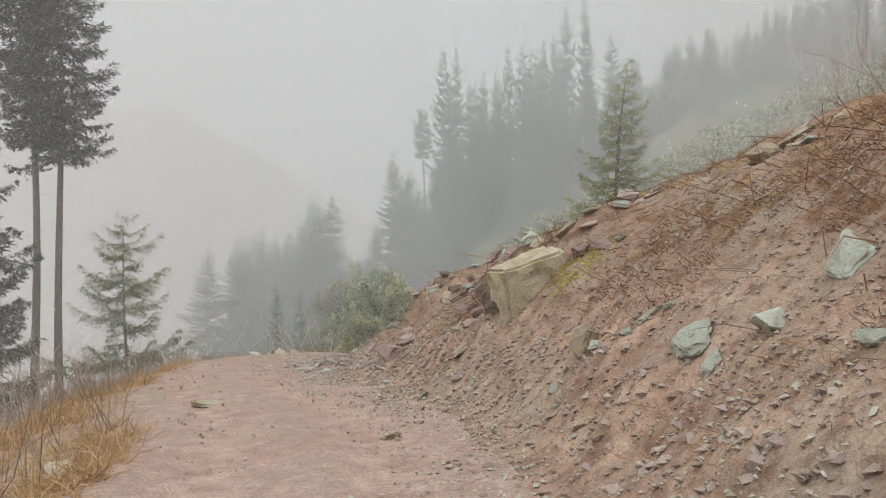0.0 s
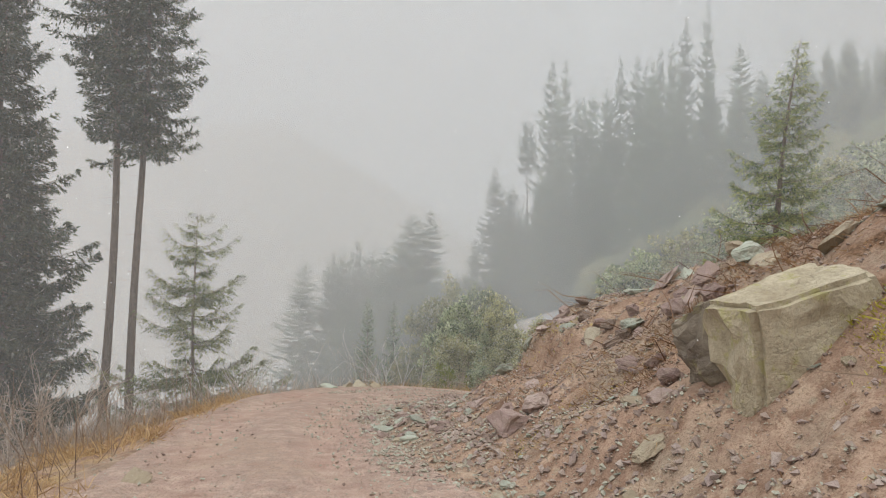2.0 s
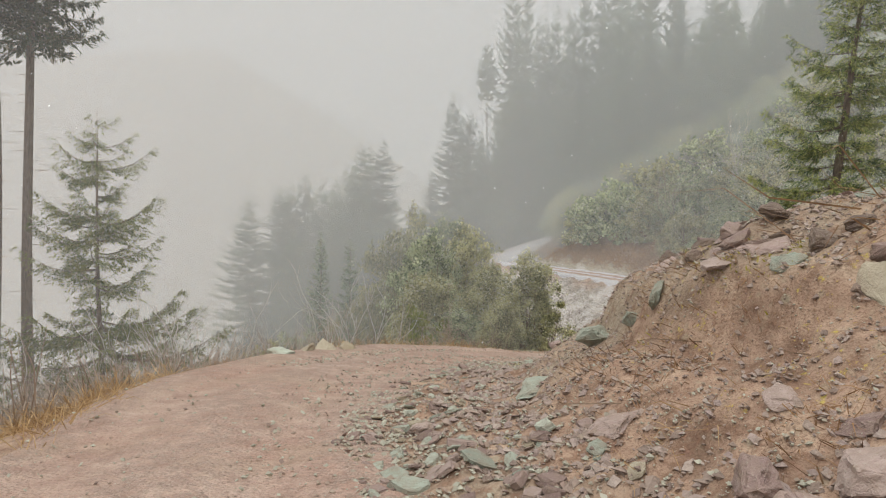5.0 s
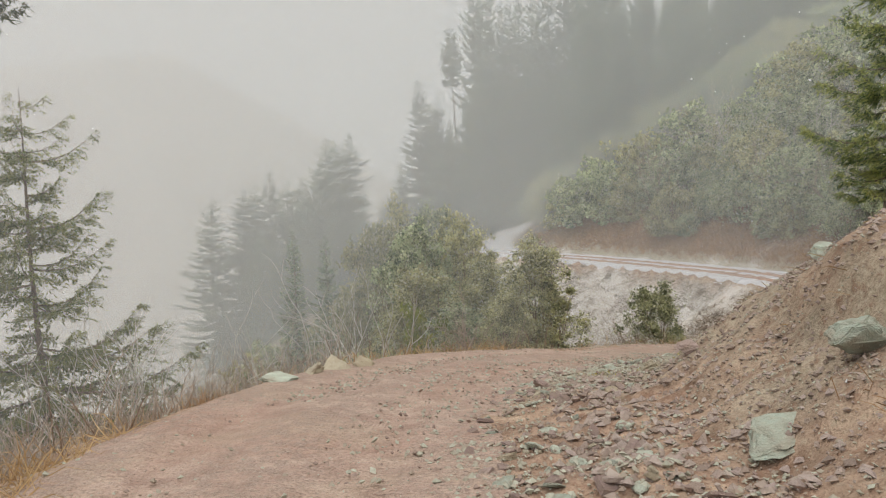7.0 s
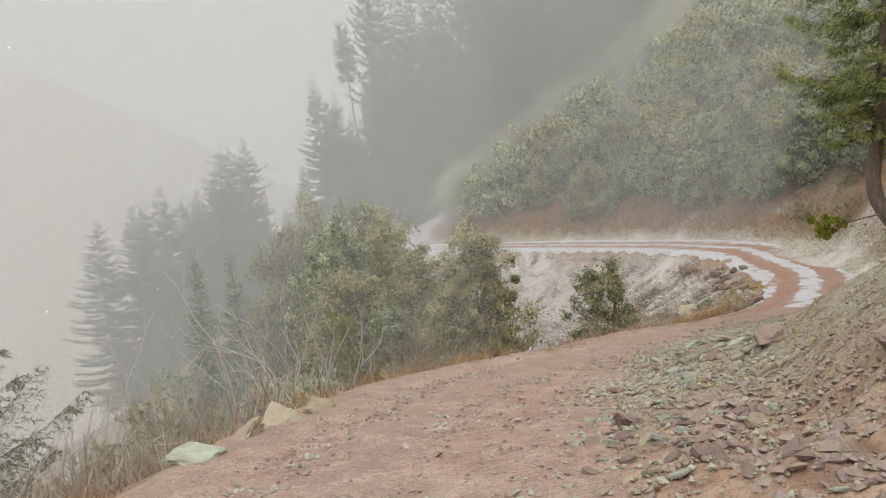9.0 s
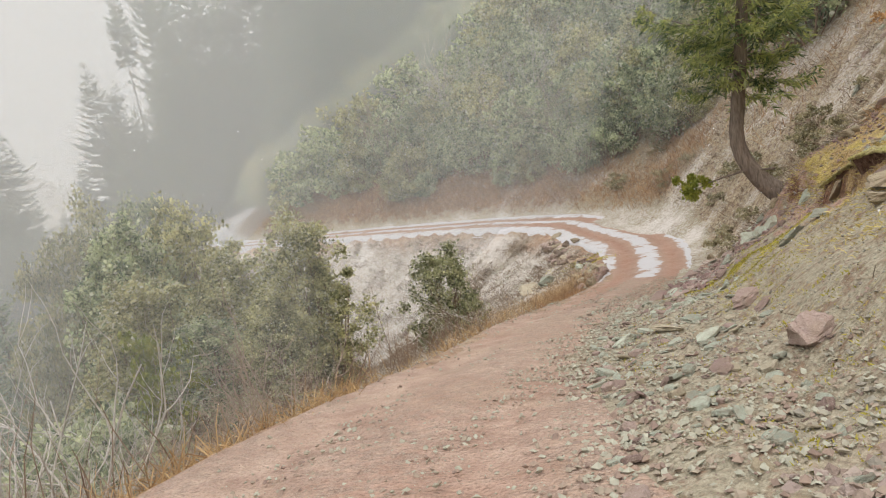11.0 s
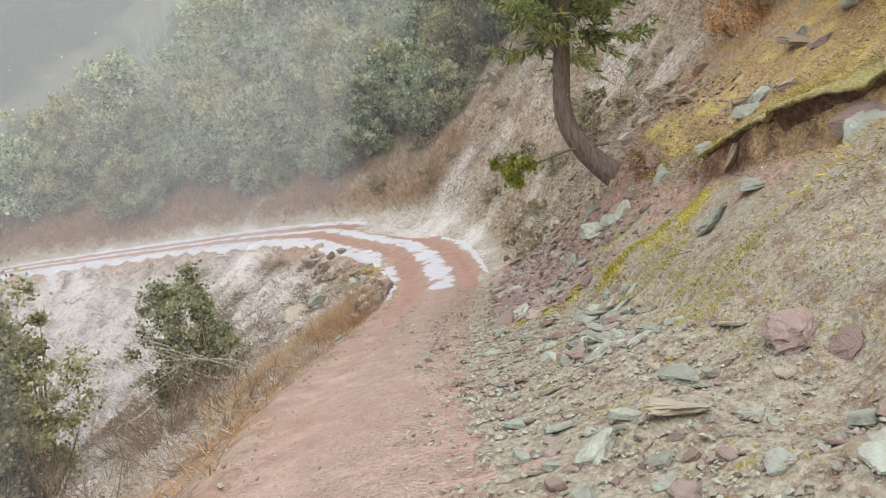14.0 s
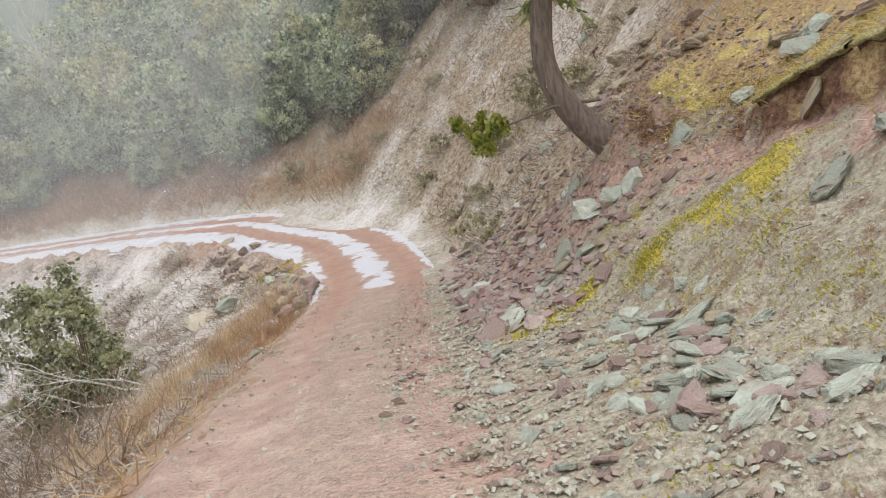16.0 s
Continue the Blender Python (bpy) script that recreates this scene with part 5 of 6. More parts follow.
chips("scree", gathered(patchy(scatter(12000, 601, A(3), A(14), -0.6, 4.0, -1, 1.0), 1.3, 47, -0.4), patchy(scatter(17000, 602, A(13), A(26), -0.35, 4.0, -1, 1.4), 1.3, 47, -0.35), patchy(scatter(24000, 603, A(25), A(38), -0.25, 5.0, -1, 1.7), 1.5, 48, -0.35), scatter(2600, 604, A(37), A(44), 0.0, 6.0, -1)),
      (0.012, 0.085), 611, "loose scree of slate chips over the earth bank")
chips("fine_scree", gathered(scatter(26000, 609, A(24), A(38), 0.3, 5.0, -1, 1.2), scatter(24000, 610, A(3), A(24), 0.0, 4.0, -1, 1.1)), (0.012, 0.05), 613, "fine grey-green slate grit on the bank", sunk=0.1)
chips("road_gravel", gathered(scatter(5200, 605, A(2), A(38), -3.6, 0.2, 1), scatter(4200, 606, A(2), A(38), -1.2, 0.2, -1), scatter(1300, 607, A(26), A(40), -0.3, 1.5, 1), scatter(9000, 608, A(22), A(39), -2.4, -0.9, 1)), (0.012, 0.075), 612, "small stones lying on the dirt road")


def make_clod_material(name, dust, *tones):
    n = Nodes(name)
    r = n.add("ShaderNodeNewGeometry").outputs["Random Per Island"]
    col = n.ramp(r, *[(k / (len(tones) - 1), c) for k, c in enumerate(tones)])
    col = n.mix(n.math("MULTIPLY", n.noise(24, 5, n.coords("World"), 0.7), 0.7), col, dust)
    return n.surface(col, 0.95, n.noise(40, 4, n.coords("World")), 0.02, 1.0, 0.2)


M_CLOD = make_clod_material("earth_clods", (0.37, 0.285, 0.235), (0.19, 0.145, 0.125), (0.31, 0.245, 0.205), (0.42, 0.345, 0.295), (0.36, 0.29, 0.275), (0.52, 0.45, 0.395))
M_CLOD_RED = make_clod_material("purple_clods", (0.36, 0.26, 0.235), (0.18, 0.115, 0.11), (0.31, 0.205, 0.195), (0.41, 0.30, 0.28), (0.30, 0.30, 0.265), (0.50, 0.40, 0.37))
M_CLOD_GREY = make_clod_material("grey_clods", (0.35, 0.335, 0.285), (0.19, 0.155, 0.13), (0.30, 0.27, 0.225), (0.36, 0.34, 0.29), (0.46, 0.44, 0.38))
chips("earth_clods", gathered(scatter(9000, 621, A(2), A(14), 0.3, 5.0, -1, 0.9), scatter(12000, 622, A(13), A(24), 0.5, 4.6, -1, 0.9)), (0.02, 0.17), 623, "crumbly red-brown earth clods on the cut bank", M_CLOD, 0.55)
chips("grey_clods", patchy(scatter(9000, 624, A(23), A(37), 0.8, 6.0, -1, 0.9), 1.0, 46, -0.3), (0.015, 0.12), 625, "crumbly grey-brown clods and stones on the scree", M_CLOD_GREY, 0.45)
chips("red_clods", scatter(3200, 626, A(33), A(39), 0.2, 5.0, -1, 0.9), (0.03, 0.34), 627, "broken purple-red stone and earth above the bend", M_CLOD_RED, 0.3)


def blades(name, places, length, width, seed, mat, label, category, droop=0.5, per=1, spread=0.06, lean=0.6, up=1.0):
    """Countless thin blades, twigs or small leaves in one mesh."""
    r = np.random.default_rng(seed)
    x, y = (np.repeat(c, per) for c in places)
    n = len(x)
    x, y = x + r.normal(0, spread, n), y + r.normal(0, spread, n)
    z, e, _, _ = terrain(x, y)
    ln = length[0] + (length[1] - length[0]) * r.random((n, 1)) ** 1.6
    way = unit(np.stack([r.normal(0, lean, n), r.normal(0, lean, n), up * (0.4 + 0.7 * r.random(n))], 1))
    base = np.stack([x, y, z - 0.02], 1)
    mid = base + way * ln * 0.6
    tip_way = unit(way + np.array([0, 0, -1.0]) * droop * r.random((n, 1)) + r.normal(0, 0.2, (n, 3)))
    tip = mid + tip_way * ln * 0.4
    side = unit(np.cross(way, r.normal(0, 1, (n, 3)))) * width * (0.6 + 0.8 * r.random((n, 1)))
    v = np.stack([base - side * 0.5, base + side * 0.5, mid + side * 0.4, mid - side * 0.4, tip + side * 0.1, tip - side * 0.1], 1).reshape(-1, 3)
    quads = np.array([(0, 1, 2, 3), (3, 2, 4, 5)])
    faces = (np.arange(n)[:, None, None] * 6 + quads[None]).reshape(-1, 4)
    return tagged(new(name, mesh_of(name, v, faces, mat)), label, category, kind="stuff")


# dry grass on the outer edge, straw and fallen twigs on the bank
blades("dry_grass", patchy(gathered(scatter(1700, 701, A(0), A(21), -0.1, 2.4, 1, 1.2), scatter(500, 702, A(21), A(30), 0.05, 1.3, 1), scatter(150, 703, A(29), A(38.5), 0.2, 1.8, 1)), 1.9, 43, -0.12), (0.12, 0.52), 0.011, 711, M_STRAW, "dry straw-coloured grass tufts on the road's outer edge", "grass", 1.3, 9, 0.07, 0.75)
blades("tall_weeds", gathered(scatter(60, 704, A(3), A(20), 0.2, 2.5, 1), scatter(26, 705, A(20), A(30), 0.2, 1.5, 1)), (0.6, 1.5), 0.012, 712, M_TWIG, "bare brown weed stalks along the road's outer edge", "weeds", 0.4, 4, 0.12, 0.22)
blades("russet_grass", patchy(gathered(scatter(160, 706, A(33), A(41), 0.1, 1.1, 1), scatter(260, 707, A(22), A(30), 0.3, 1.4, 1)), 2.2, 41, 0.05), (0.08, 0.36), 0.009, 713, M_RUSSET, "russet dead grass along the gully's edge", "grass", 0.6, 9, 0.07, 0.4)
blades("fallen_straw", gathered(patchy(scatter(1900, 708, A(3), A(15), 0.6, 5.5, -1, 0.9), 1.1, 45, 0.1), scatter(90, 709, A(15), A(24), 2.6, 6.0, -1)), (0.08, 0.4), 0.006, 714, M_STRAW, "flattened dry grass hanging over the earth bank", "grass", 1.4, 6, 0.10, 1.2, 0.35)
blades("fallen_twigs", gathered(scatter(150, 710, A(2), A(16), 0.6, 5.5, -1), scatter(14, 711, A(24), A(37), 1.5, 5.0, -1)), (0.2, 0.9), 0.009, 715, M_TWIG, "thin dead twigs strewn over the earth bank", "twigs", 0.3, 2, 0.25, 1.6, 0.25)
blades("dead_bracken", gathered(patchy(scatter(2800, 730, A(2), A(12.5), 1.6, 6.5, -1, 0.8), 1.5, 52, -0.12), patchy(scatter(260, 731, A(11), A(19), 1.6, 4.0, -1), 1.2, 52, 0.1)), (0.06, 0.26), 0.007, 735, M_BRACKEN, "rusty dead bracken hanging over the earth bank", "bracken", 2.2, 18, 0.14, 1.1, 0.8)
blades("bracken_stalks", gathered(scatter(300, 744, A(3), A(12.5), 2.2, 6.0, -1), scatter(60, 745, A(12), A(16), 2.8, 5.0, -1)), (0.3, 1.3), 0.012, 746, M_BRACKEN, "long dead bracken stalks lying across the bank's crest", "bracken", 1.2, 2, 0.2, 1.3, 0.5)
blades("bracken_litter", gathered(patchy(scatter(2600, 738, A(1), A(13), 1.3, 6.5, -1, 0.8), 1.5, 52, -0.2)), (0.02, 0.08), 0.010, 739, M_BRACKEN, "brown crumbled bracken and root litter on the bank", "litter", 1.2, 24, 0.16, 1.1, 0.6)
blades("boulder_moss", (1.95 + 0.3 * np.sin(np.arange(16) * 2.4), 10.45 + 0.35 * np.cos(np.arange(16) * 1.7)), (0.02, 0.08), 0.014, 740, M_MOSS, "bright moss growing beside the boulder", "moss", 0.5, 150, 0.09, 0.9)
blades("moss_cushions", gathered(scatter(95, 712, A(29), A(34), 1.5, 2.5, -1), scatter(60, 713, A(24), A(33), 0.3, 2.3, -1), scatter(16, 714, A(5), A(18), 0.8, 3.2, -1)), (0.02, 0.06), 0.012, 716, M_MOSS, "bright yellow-green moss cushions on the bank", "moss", 0.5, 150, 0.12, 0.9)
su = np.random.default_rng(73).random(420)
blades("moss_streak", patchy((np.interp(su, [0, 0.4, 0.8, 1], [4.3, 4.65, 4.95, 5.1]) + 0.5 * np.sin(su * 997), np.interp(su, [0, 0.4, 0.8, 1], [31.9, 31.4, 30.9, 30.3]) + 0.45 * np.cos(su * 631)), 0.7, 72, -0.1), (0.02, 0.07), 0.014, 737, M_MOSS, "bright yellow-green moss streaking down the scree", "moss", 0.5, 70, 0.1, 0.9)
blades("leaf_litter", gathered(patchy(scatter(3200, 715, A(23), A(36), 2.8, 8.0, -1), 1.2, 55, -0.1),), (0.03, 0.11), 0.014, 717, M_GOLD, "golden-yellow grass and leaf litter on the upper bank", "litter", 0.8, 26, 0.22, 1.3, 0.5)
blades("upper_straw", gathered(scatter(900, 716, A(24), A(35), 2.6, 8.0, -1),), (0.04, 0.16), 0.012, 718, M_GOLD, "dry yellow grass on the upper bank", "grass", 1.2, 7, 0.12, 0.9, 0.6)

# snow-dusted scrub in the gully, brown brush over the far road
M_SCRUB = make_leaf_material("snowy_scrub", ((0.18, 0.145, 0.14), (0.39, 0.335, 0.33), (0.68, 0.67, 0.68)), 0.42, 0.35)
blades("snowy_scrub", gathered(scatter(1900, 721, A(39), A(39) + 46, 0.4, 11.0, 1), scatter(620, 722, A(31), A(40), 0.8, 7.0, 1), scatter(130, 723, A(39) + 1, A(39) + 22, 1.0, 9.0, -1)), (0.08, 0.36), 0.02, 731, M_SCRUB, "low scrub whitened by fresh snow on the gully slope", "scrub", 0.8, 42, 0.20, 0.9, 0.7)
blades("dark_scrub", gathered(scatter(620, 747, A(39), A(39) + 46, 0.6, 11.0, 1), scatter(14, 748, A(32), A(40), 1.2, 7.0, 1), scatter(120, 749, A(39), A(39) + 18, 1.0, 8.0, -1)), (0.12, 0.5), 0.018, 750, M_TWIG, "dark leafless twigs poking through the snow on the gully slope", "scrub", 0.5, 34, 0.17, 0.8, 0.7)
blades("brown_brush", gathered(scatter(1700, 724, A(39) + 13, A(39) + 58, 0.5, 4.2, -1), scatter(500, 725, A(39) + 8, A(39) + 58, 3, 9.0, -1)), (0.25, 1.0), 0.022, 732, M_RUSSET, "dense brown leafless brush on the far road's cut bank", "brush", 0.3, 8, 0.25, 0.5)
blades("slope_brush", gathered(scatter(2400, 726, A(17), A(28.5), 0.9, 13.0, 1), scatter(700, 727, A(8), A(22), 2.0, 12.0, 1)), (0.2, 0.8), 0.012, 733, M_BRUSH, "grey-brown leafless brush on the slope below the road", "brush", 0.3, 8, 0.25, 0.5)
blades("pale_brush", gathered(scatter(640, 728, A(17), A(28.5), 0.9, 9.0, 1), scatter(16, 729, A(30), A(37), 1.6, 6.0, 1)), (0.25, 1.1), 0.010, 734, M_BRUSH, "pale leafless twigs on the slope below the road", "brush", 0.5, 9, 0.22, 0.55)
ORANGE = shrub_meshes(801, 1.4, 2.0, 34, 60, 0.08, M_RUST, low=0.05)
for k, (x, y, s) in enumerate(((7.2, 27.0, 1.2), (8.6, 27.6, 1.3), (9.8, 28.8, 1.2), (8.0, 25.8, 1.4), (10.5, 27.5, 1.5), (11.8, 29.6, 1.4), (12.6, 30.9, 1.2), (13.6, 31.8, 1.3), (12.2, 32.2, 0.8), (14.6, 33.0, 1.2))):
    plant("bush", (("woody_stem", ORANGE[0]), ("foliage", ORANGE[1])), x, y, 60 * k, s, "rust-orange dry bush on the upper bank", "bush", "rusty bushes", 0.1)
rust = np.random.default_rng(67)
hx, hy = rust.uniform(9, 52, 4200), rust.uniform(24, 66, 4200)
far_up = terrain(hx, hy)
above = (far_up[2] < 0) & (far_up[1] > 9.5)
blades("hill_brush", (hx[above], hy[above]), (0.4, 2.2), 0.018, 743, M_TWIG, "grey-brown leafless brush over the upper hillside", "brush", 0.4, 8, 0.35, 0.5)
blades("rusty_brush", (rust.uniform(10.8, 15.5, 260), rust.uniform(29.0, 34.0, 260)), (0.12, 0.55), 0.010, 741, M_RUST, "rust-orange dry brush on the upper bank", "brush", 0.8, 9, 0.22, 0.8, 0.8)
for k in range(26):
    rx, ry = 11.0 + 3.4 * ((k * 37) % 26) / 26 + 0.3 * math.sin(k * 5.1), 33.4 + 2.6 * ((k * 37) % 26) / 26 + 0.9 * math.sin(k * 2.3)
    rock(("tan", "purple", "tan", "tan")[k % 4], rx, ry, 0.25 + 0.4 * ((k * 29) % 10) / 10, 0.18 + 0.1 * (k % 3), k, k % 2 == 0)
blades("slope_tufts", patchy(scatter(1500, 733, A(36), A(39) + 15, 0.8, 10.0, -1), 1.4, 54, -0.1), (0.06, 0.32), 0.014, 736, M_SCRUB, "low snow-dusted plants on the slope above the bend", "plants", 0.9, 36, 0.2, 0.9, 0.7)
WIRY = [bare_meshes(150 + k, 1.7, 10, M_BRUSH, 0.75, 4) for k in range(2)]
for k in range(44):
    xs, ys = scatter(1, 1100 + k, A(16), A(30), 2.4, 13.0, 1)
    plant("bare_bush", WIRY[k % 2], float(xs[0]), float(ys[0]), 53 * k, 0.6 + 0.09 * (k % 7), "grey-brown leafless bush on the slope below the road", "bush", "wiry bushes", 0.05)
# inside the bend: broken rocks at the tip, tan grass tufts down the edge, bleached fallen limbs on the slope
tip = np.random.default_rng(68)
for k in range(58):
    along = tip.random()
    rx = 8.3 + 2.9 * along + tip.normal(0, 0.16)
    ry = 41.7 + 4.6 * along + tip.normal(0, 0.3)
    rock(("purple", "tan", "purple", "dark", "green")[k % 5], rx, ry, tip.uniform(0.22, 0.55), tip.uniform(0.18, 0.38), k, k % 3 != 1)
for k in range(34):
    along = tip.random()
    rock(("purple", "dark", "tan")[k % 3], 11.3 + 1.9 * along + tip.normal(0, 0.25), 47.6 + 4.4 * along + tip.normal(0, 0.4), tip.uniform(0.3, 0.7), tip.uniform(0.2, 0.45), k, True)
rock("tan", 8.6, 46.3, 1.2, 0.5, 3)
rock("green", 9.0, 45.6, 0.9, 0.6, 4, True)
su = tip.random(100)
blades("tan_tufts", (np.interp(su, [0, 0.35, 0.7, 1], [9.1, 7.2, 4.6, 1.0]) + tip.normal(0, 0.3, 100), np.interp(su, [0, 0.35, 0.7, 1], [43.2, 42.3, 40.4, 35.6]) + tip.normal(0, 0.3, 100)), (0.2, 0.8), 0.009, 751, M_TAN_GRASS, "upright orange-tan dead grass tufts on the road's inner edge", "grass", 0.7, 46, 0.09, 0.3)
blades("tip_moss", (10.9 + tip.normal(0, 0.35, 30), 46.3 + tip.normal(0, 0.7, 30)), (0.03, 0.14), 0.016, 752, M_MOSS, "yellow-green grass among the rocks at the bend", "moss", 0.8, 90, 0.14, 0.8)
# loose stones on the crown of the road before the bend, and pale green slates at the bank's foot
for k in range(64):
    along = tip.random()
    rock(("purple", "tan", "purple", "green", "dark")[k % 5], 1.2 + 4.2 * along + tip.normal(0, 0.3), 30.8 + 5.0 * along + tip.normal(0, 0.3), tip.uniform(0.05, 0.15), tip.uniform(0.04, 0.09), k, True)
for k in range(46):
    along = tip.random()
    rock("green" if k % 4 else "purple", 1.7 + 2.4 * along + tip.normal(0, 0.2), 28.9 + 2.1 * along - tip.normal(0, 0.25), tip.uniform(0.12, 0.34), tip.uniform(0.06, 0.16), k, k % 3 == 0)
LIMB = [bare_meshes(155 + k, 3.2, 2, M_PALE, 0.3, 3) for k in range(2)]
for k, (x, y, turn) in enumerate(((3.6, 43.6, 250), (4.6, 43.0, 205), (2.9, 42.0, 275), (2.4, 40.9, 230), (5.6, 44.4, 160))):
    plant("fallen_limb", LIMB[k % 2], x, y, turn, 0.8 + 0.12 * (k % 3), "bleached dead limb fallen on the snowy gully slope", "branch", "fallen limbs", -0.05, tilt=(0, 76))
pick = scatter(260, 1190, A(37), A(40.5), 0.15, 1.3, 1)
blades("knoll_grass", patchy(pick, 0.8, 59, 0.0), (0.12, 0.5), 0.008, 742, M_RUSSET, "upright russet dead grass on the knoll inside the bend", "grass", 0.4, 14, 0.07, 0.25)
for k in range(14):
    xs, ys = scatter(1, 1200 + k, A(39.5), A(39) + 4, 0.0, 1.0, 1)
    rock(("purple", "purple", "tan")[k % 3], float(xs[0]), float(ys[0]), 0.3 + 0.35 * ((k * 37) % 10) / 10, 0.3 + 0.1 * (k % 3), k, True)
SNAG = [bare_meshes(155 + k, 1.1, 9, M_TWIG, 1.1, 4) for k in range(2)]
for k in range(14):
    xs, ys = scatter(1, 1160 + k, A(30), A(39), 1.2, 6.0, 1)
    plant("bare_bush", SNAG[k % 2], float(xs[0]), float(ys[0]), 71 * k, 0.7 + 0.1 * (k % 6), "dark leafless bush among snowy scrub beside the road", "bush", "dark bare bushes", 0.05)
M_SAGE = make_leaf_material("dull_sage_leaves", ((0.15, 0.14, 0.095), (0.34, 0.33, 0.225), (0.60, 0.59, 0.46)), 0.15, 0.35)
SEDGE = shrub_meshes(803, 0.6, 1.3, 20, 70, 0.085, M_SAGE, low=0.03)
rng = np.random.default_rng(37)
for k in range(26):
    xs, ys = scatter(1, 900 + k, A(39) + 1, A(39) + 20, 1.2, 6.5, -1)
    plant("bush", (("woody_stem", SEDGE[0]), ("foliage", SEDGE[1])), float(xs[0]), float(ys[0]), 40 * k, rng.uniform(0.5, 1.1), "low olive-grey bush on the slope above the bend", "bush", "low bushes", 0.05)

# rocks and scrub on the inner side of the bend, and rocks showing through the upper bank
for k in range(34):
    xs, ys = scatter(1, 940 + k, A(36), A(39) + 8, 0.1, 2.6, 1)
    rock(("purple", "green", "tan")[k % 3], float(xs[0]), float(ys[0]), 0.22 + 0.3 * ((k * 37) % 10) / 10, 0.2, k, k % 2 == 0)
for k in range(30):
    xs, ys = scatter(1, 980 + k, A(29), A(39), 2.6, 8.0, -1)
    rock(("tan", "purple", "green")[k % 3], float(xs[0]), float(ys[0]), 0.25 + 0.45 * ((k * 53) % 10) / 10, 0.25, k, k % 2 == 0)

for k in range(44):
    rx, ry = 15.5 + 4.5 * math.sin(k * 12.9) + 0.2 * k % 1, 37.2 + 2.2 * math.sin(k * 7.7)
    rock(("tan", "purple", "tan", "green")[k % 4], rx, ry, 0.22 + 0.35 * ((k * 37) % 10) / 10, 0.16 + 0.1 * (k % 3), k, k % 2 == 0)
rock("green", 8.1, 33.75, 0.62, 0.3, 2)
rock("green", 7.6, 30.3, 0.55, 0.12, 3)
rock("tan", 6.4, 29.8, 0.45, 0.1, 1)
rock("green", 4.58, 29.05, 0.42, 0.18, 4)
for k, (tint, rx, ry, w, h) in enumerate((("purple", 2.1, 10.9, 0.45, 0.3), ("purple", 2.35, 11.5, 0.4, 0.2), ("tan", 2.2, 12.4, 0.5, 0.26), ("green", 2.9, 11.6, 0.4, 0.16), ("tan", 2.9, 12.6, 0.5, 0.24), ("purple", 3.3, 12.0, 0.42, 0.2),
                                            ("green", 2.6, 10.4, 0.26, 0.12), ("purple", 1.6, 11.9, 0.4, 0.2), ("tan", 1.2, 11.9, 0.4, 0.22), ("purple", 0.4, 11.9, 0.36, 0.2), ("tan", 0.25, 12.3, 0.36, 0.16), ("purple", 0.2, 10.7, 0.3, 0.18))):
    rock(tint, rx, ry, w, h, k + 3, k % 3 == 0)
# dark crumbling rock along the scarp under the crest; its dark colour adds overhang shade
for k in range(17):
    u = k / 16
    rx, ry = 0.55 - 1.05 * u + 0.22 * math.sin(k * 4.7), 14.4 + 4.4 * u + 0.12 * math.sin(k * 2.9)
    rock("dark" if k % 3 else "purple", rx, ry, 0.2 + 0.26 * ((k * 37) % 10) / 10, 0.16 + 0.14 * ((k * 53) % 10) / 10, k, k % 4 != 1)
# rocks that crop out along the crest of the bank
for k in range(32):
    xs, ys = scatter(1, 1040 + k, A(7.5), A(18.5), 2.5, 4.6, -1)
    rock(("green", "purple", "tan", "purple")[k % 4], float(xs[0]), float(ys[0]), 0.2 + 0.34 * ((k * 29) % 10) / 10, 0.08 + 0.09 * (k % 3), k, k % 5 == 0)


def falling_snow(count, seed):
    """Snowflakes in the air beside and ahead of the road."""
    r = np.random.default_rng(seed)
    x, y = r.uniform(-16, 14, count), r.uniform(3, 48, count)
    g, e, side, arc = terrain(x, y)
    keep = (e > 0.4) | (y > 33)
    x, y, g = x[keep], y[keep], g[keep]
    n = len(x)
    p = np.stack([x, y, g + r.uniform(0.3, 9, n)], 1)
    a = unit(r.normal(0, 1, (n, 3)) + np.array([0, 0, 1.5])) * (0.010 + 0.018 * r.random((n, 1)))
    b = unit(np.cross(a, r.normal(0, 1, (n, 3)))) * 0.008
    v, f = diamonds(p, a, b, 0.3)
    white = Nodes("snowflake")
    mat = white.surface((0.85, 0.87, 0.88), 0.8, through=0.4)
    return tagged(new("falling_snow", mesh_of("falling_snow", v, f, mat)), "white snowflakes drifting down through the air", "snow", kind="stuff")


falling_snow(5200, 51)


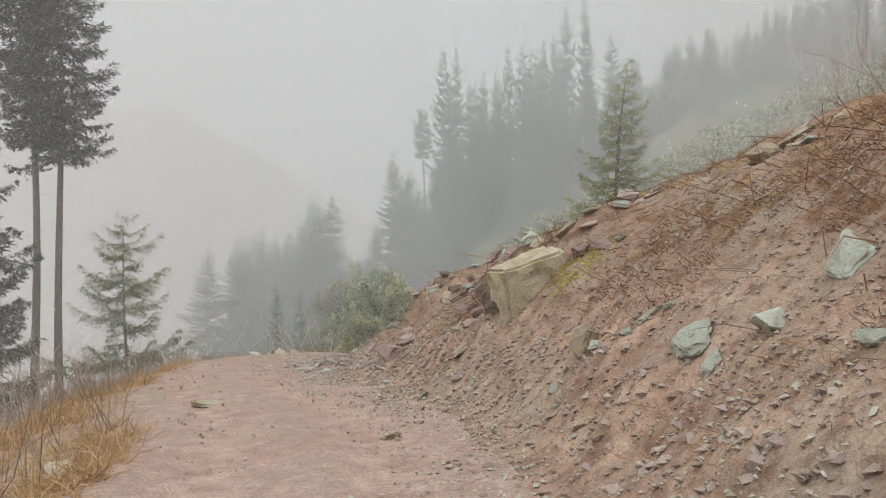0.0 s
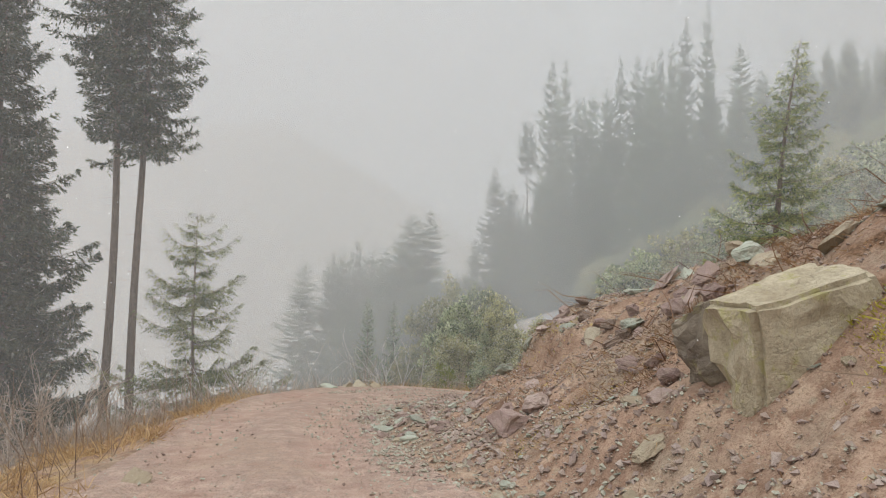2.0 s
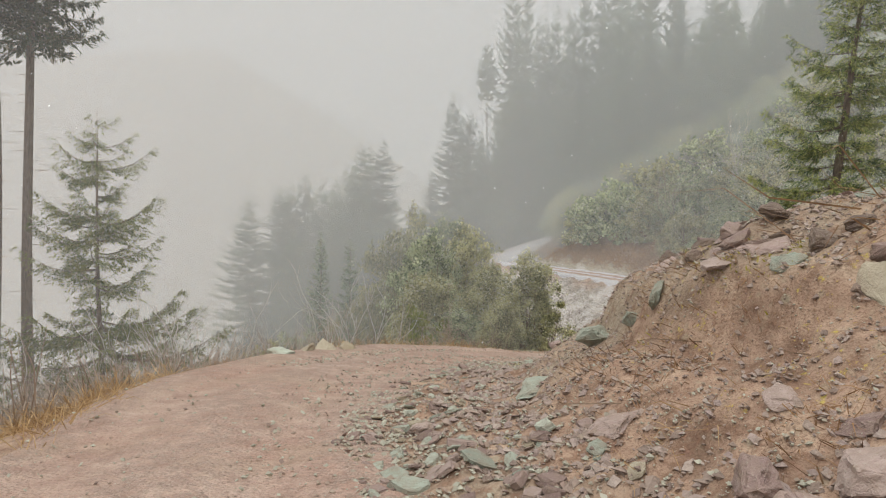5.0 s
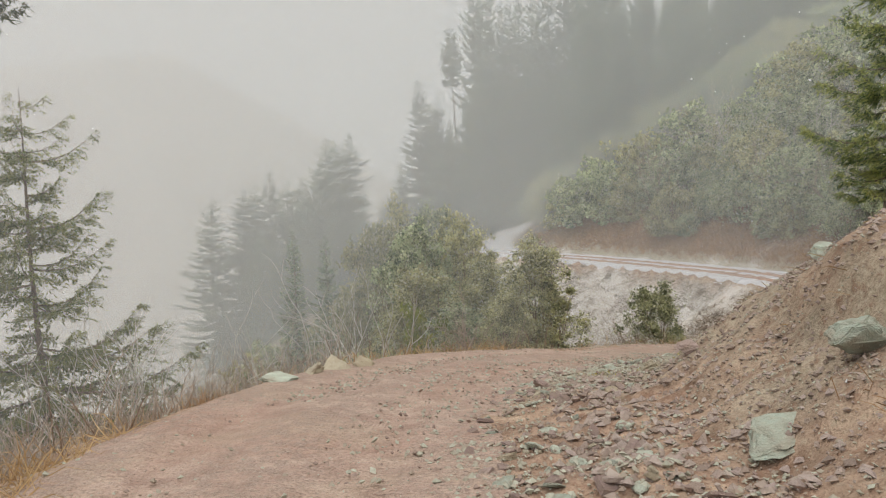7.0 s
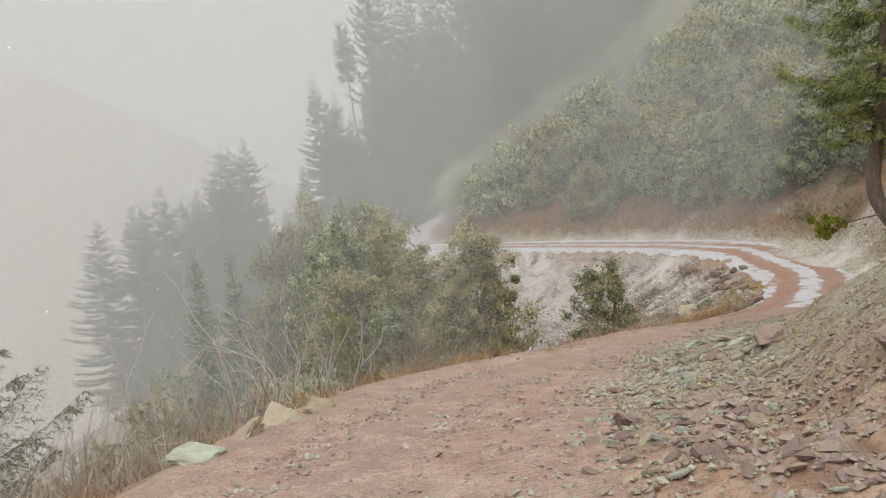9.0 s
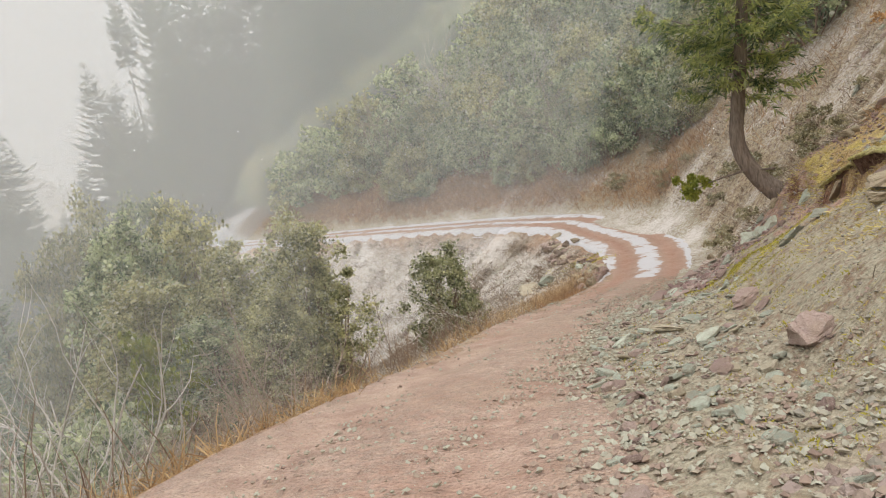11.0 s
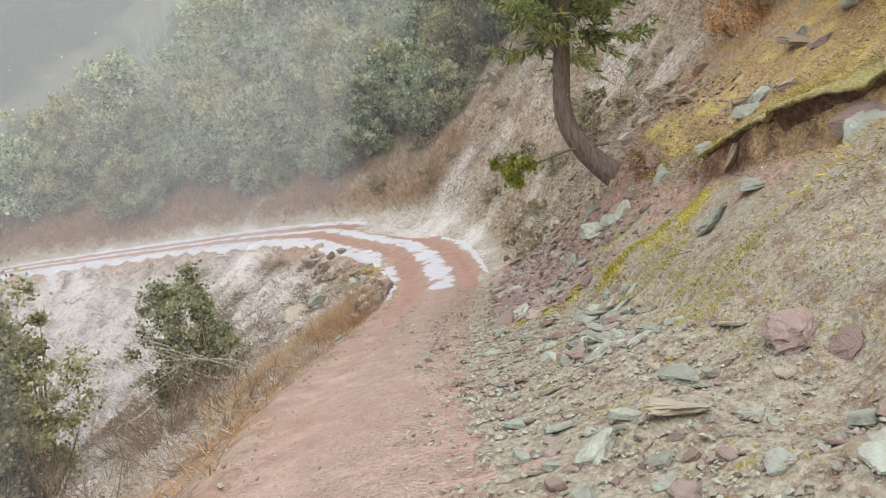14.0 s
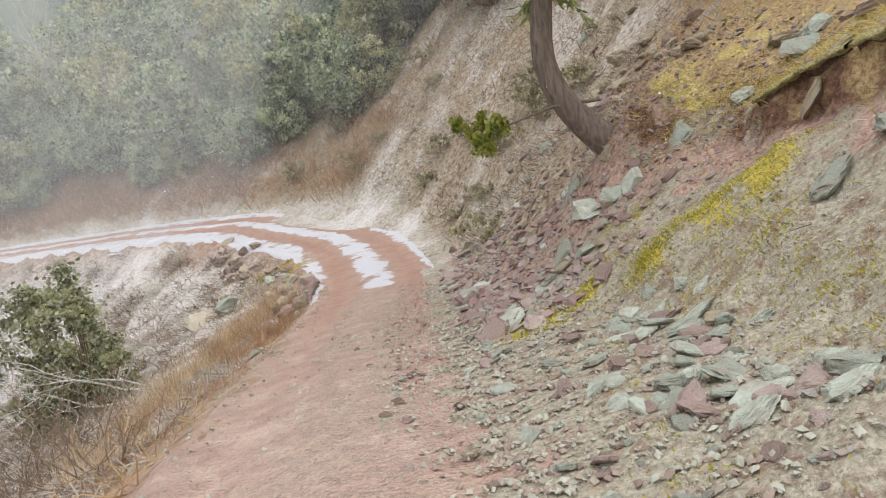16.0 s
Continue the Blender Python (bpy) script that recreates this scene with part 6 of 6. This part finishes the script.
# the turf that overhangs the bank below the fir
def turf_lip(points, lo, hi, seed):
    """A ragged mat of turf along the ledge, thin, with a bare soil face and hanging roots under it."""
    p = glide(points, 60)[:, :2]
    p = p[int(lo * len(p)):int(hi * len(p))]
    t = unit(np.gradient(p, axis=0))
    out = np.stack([-t[:, 1], t[:, 0]], 1)
    n = len(p)
    s = np.concatenate([[0], np.cumsum(np.hypot(*np.diff(p, axis=0).T))])
    taper = np.minimum(1, np.minimum(s, s[-1] - s) / 0.9)
    rag = grain(s, s * 0 + seed, 0.3, 91, 4) * 0.10 + grain(s, s * 0 + seed, 1.3, 92, 2) * 0.12
    base = terrain(*(p - out * 0.35).T)[0]
    rows = []
    for back, up in ((-0.8, -0.02), (-0.45, 0.005), (-0.15, 0.015), (0.02, 0.01), (0.10, -0.01), (0.10, -0.04), (0.02, -0.06)):
        q = p + out * (back + rag * (back > -0.4))[:, None]
        z = (terrain(*q.T)[0] if back < -0.4 else base - 0.10 * (back + 0.35)) + (up - 0.12 * (1 - taper)) + 0.04 * grain(q[:, 0], q[:, 1], 0.14, 95, 3)
        rows.append(np.column_stack([q, z]))
    v = np.stack(rows, 1).reshape(-1, 3)
    i = np.arange(n * len(rows)).reshape(n, len(rows))
    f = np.stack([i[:-1, :-1], i[1:, :-1], i[1:, 1:], i[:-1, 1:]], -1).reshape(-1, 4)
    mat_ob = tagged(new("turf_ledge", mesh_of("turf_ledge", v, f, M_TURF, True)), "golden-yellow turf mat overhanging the bare soil of the bank", "turf", "turf edges", kind="structure")
    low = []
    for k in range(6):
        u = k / 5
        q = p + out * (0.03 + rag * (1 - 0.6 * u) - 0.14 * np.sin(u * 3.14) + 0.16 * u * u)[:, None]
        top = rows[-1][:, 2]
        zg = terrain(*(p + out * 0.3).T)[0] - 0.1
        low.append(np.column_stack([q + 0.05 * grain(s * 2, s * 0 + 0.3 * k, 0.35, 97, 3)[:, None] * out, top * (1 - u) + np.minimum(zg, top - 0.05) * u]))
    v = np.stack(low, 1).reshape(-1, 3)
    i = np.arange(n * 6).reshape(n, 6)
    f = np.stack([i[:-1, :-1], i[1:, :-1], i[1:, 1:], i[:-1, 1:]], -1).reshape(-1, 4)
    part("soil_face", mesh_of("soil_face", v, f, M_SOIL, True), mat_ob, "dark bare soil under the turf")
    return mat_ob


def make_turf_material():
    m = Nodes("golden_turf")
    q = m.coords("World")
    a, b = m.noise(3, 5, q), m.noise(28, 5, q, 0.7)
    c = m.mix(m.ramp(a, (0.4, (0, 0, 0)), (0.6, (1, 1, 1))), m.ramp(b, (0.35, (0.22, 0.17, 0.08)), (0.65, (0.62, 0.54, 0.29))), m.ramp(b, (0.35, (0.28, 0.26, 0.09)), (0.65, (0.58, 0.53, 0.20))))
    return m.surface(c, 0.9, b, 0.05, 1.0, 0.2)


def make_soil_material():
    m = Nodes("bare_dark_soil")
    q = m.coords("World")
    b = m.noise(14, 6, q, 0.7)
    return m.surface(m.ramp(b, (0.35, (0.075, 0.045, 0.035)), (0.5, (0.17, 0.10, 0.075)), (0.7, (0.30, 0.20, 0.15))), 0.95, b, 0.08, 1.0, 0.2)


M_TURF, M_SOIL = make_turf_material(), make_soil_material()
turf_lip(LEDGE_LINE, 0.10, 0.56, 1)
turf_lip(LEDGE_LINE, 0.57, 0.70, 2)
LEDGE = glide(LEDGE_LINE, 60)[60:-30]
rng = np.random.default_rng(61)
pick = LEDGE[rng.integers(0, len(LEDGE), 700)] + rng.normal(0, 0.2, (700, 2)) + np.array([0.4, -0.25])
blades("ledge_grass", (pick[:, 0], pick[:, 1]), (0.05, 0.22), 0.008, 719, M_GOLD, "golden dry grass on the overhanging turf", "grass", 1.8, 14, 0.08, 1.2, 0.6)
pick = LEDGE[rng.integers(0, len(LEDGE), 260)] + rng.normal(0, 0.08, (260, 2)) - np.array([0.1, -0.05])
blades("hanging_roots", (pick[:, 0], pick[:, 1]), (0.06, 0.25), 0.005, 720, M_TWIG, "thin roots hanging from the turf edge", "roots", 2.5, 5, 0.05, 1.0, 0.2)

# a green bough low on the fir's trunk
bough_at = Vector((6.85, 34.25, -2.2))
for name, me, m in (("low_bough", CLUMP[1], Matrix.Translation(bough_at) @ Matrix.Diagonal((0.75, 0.6, 0.75, 1))),
                    ("bough_stem", mesh_of("bough_stem", *tube([(8.15, 33.15, -1.75), (7.6, 33.6, -1.72), (7.1, 34.05, -1.85), (6.9, 34.2, -1.95)], [0.03, 0.022, 0.016, 0.012], 6), M_BARK, True), Matrix.Identity(4))):
    part(name, me, fir, "bright green low-hanging bough" if name == "low_bough" else "", fir.matrix_basis.inverted() @ m)
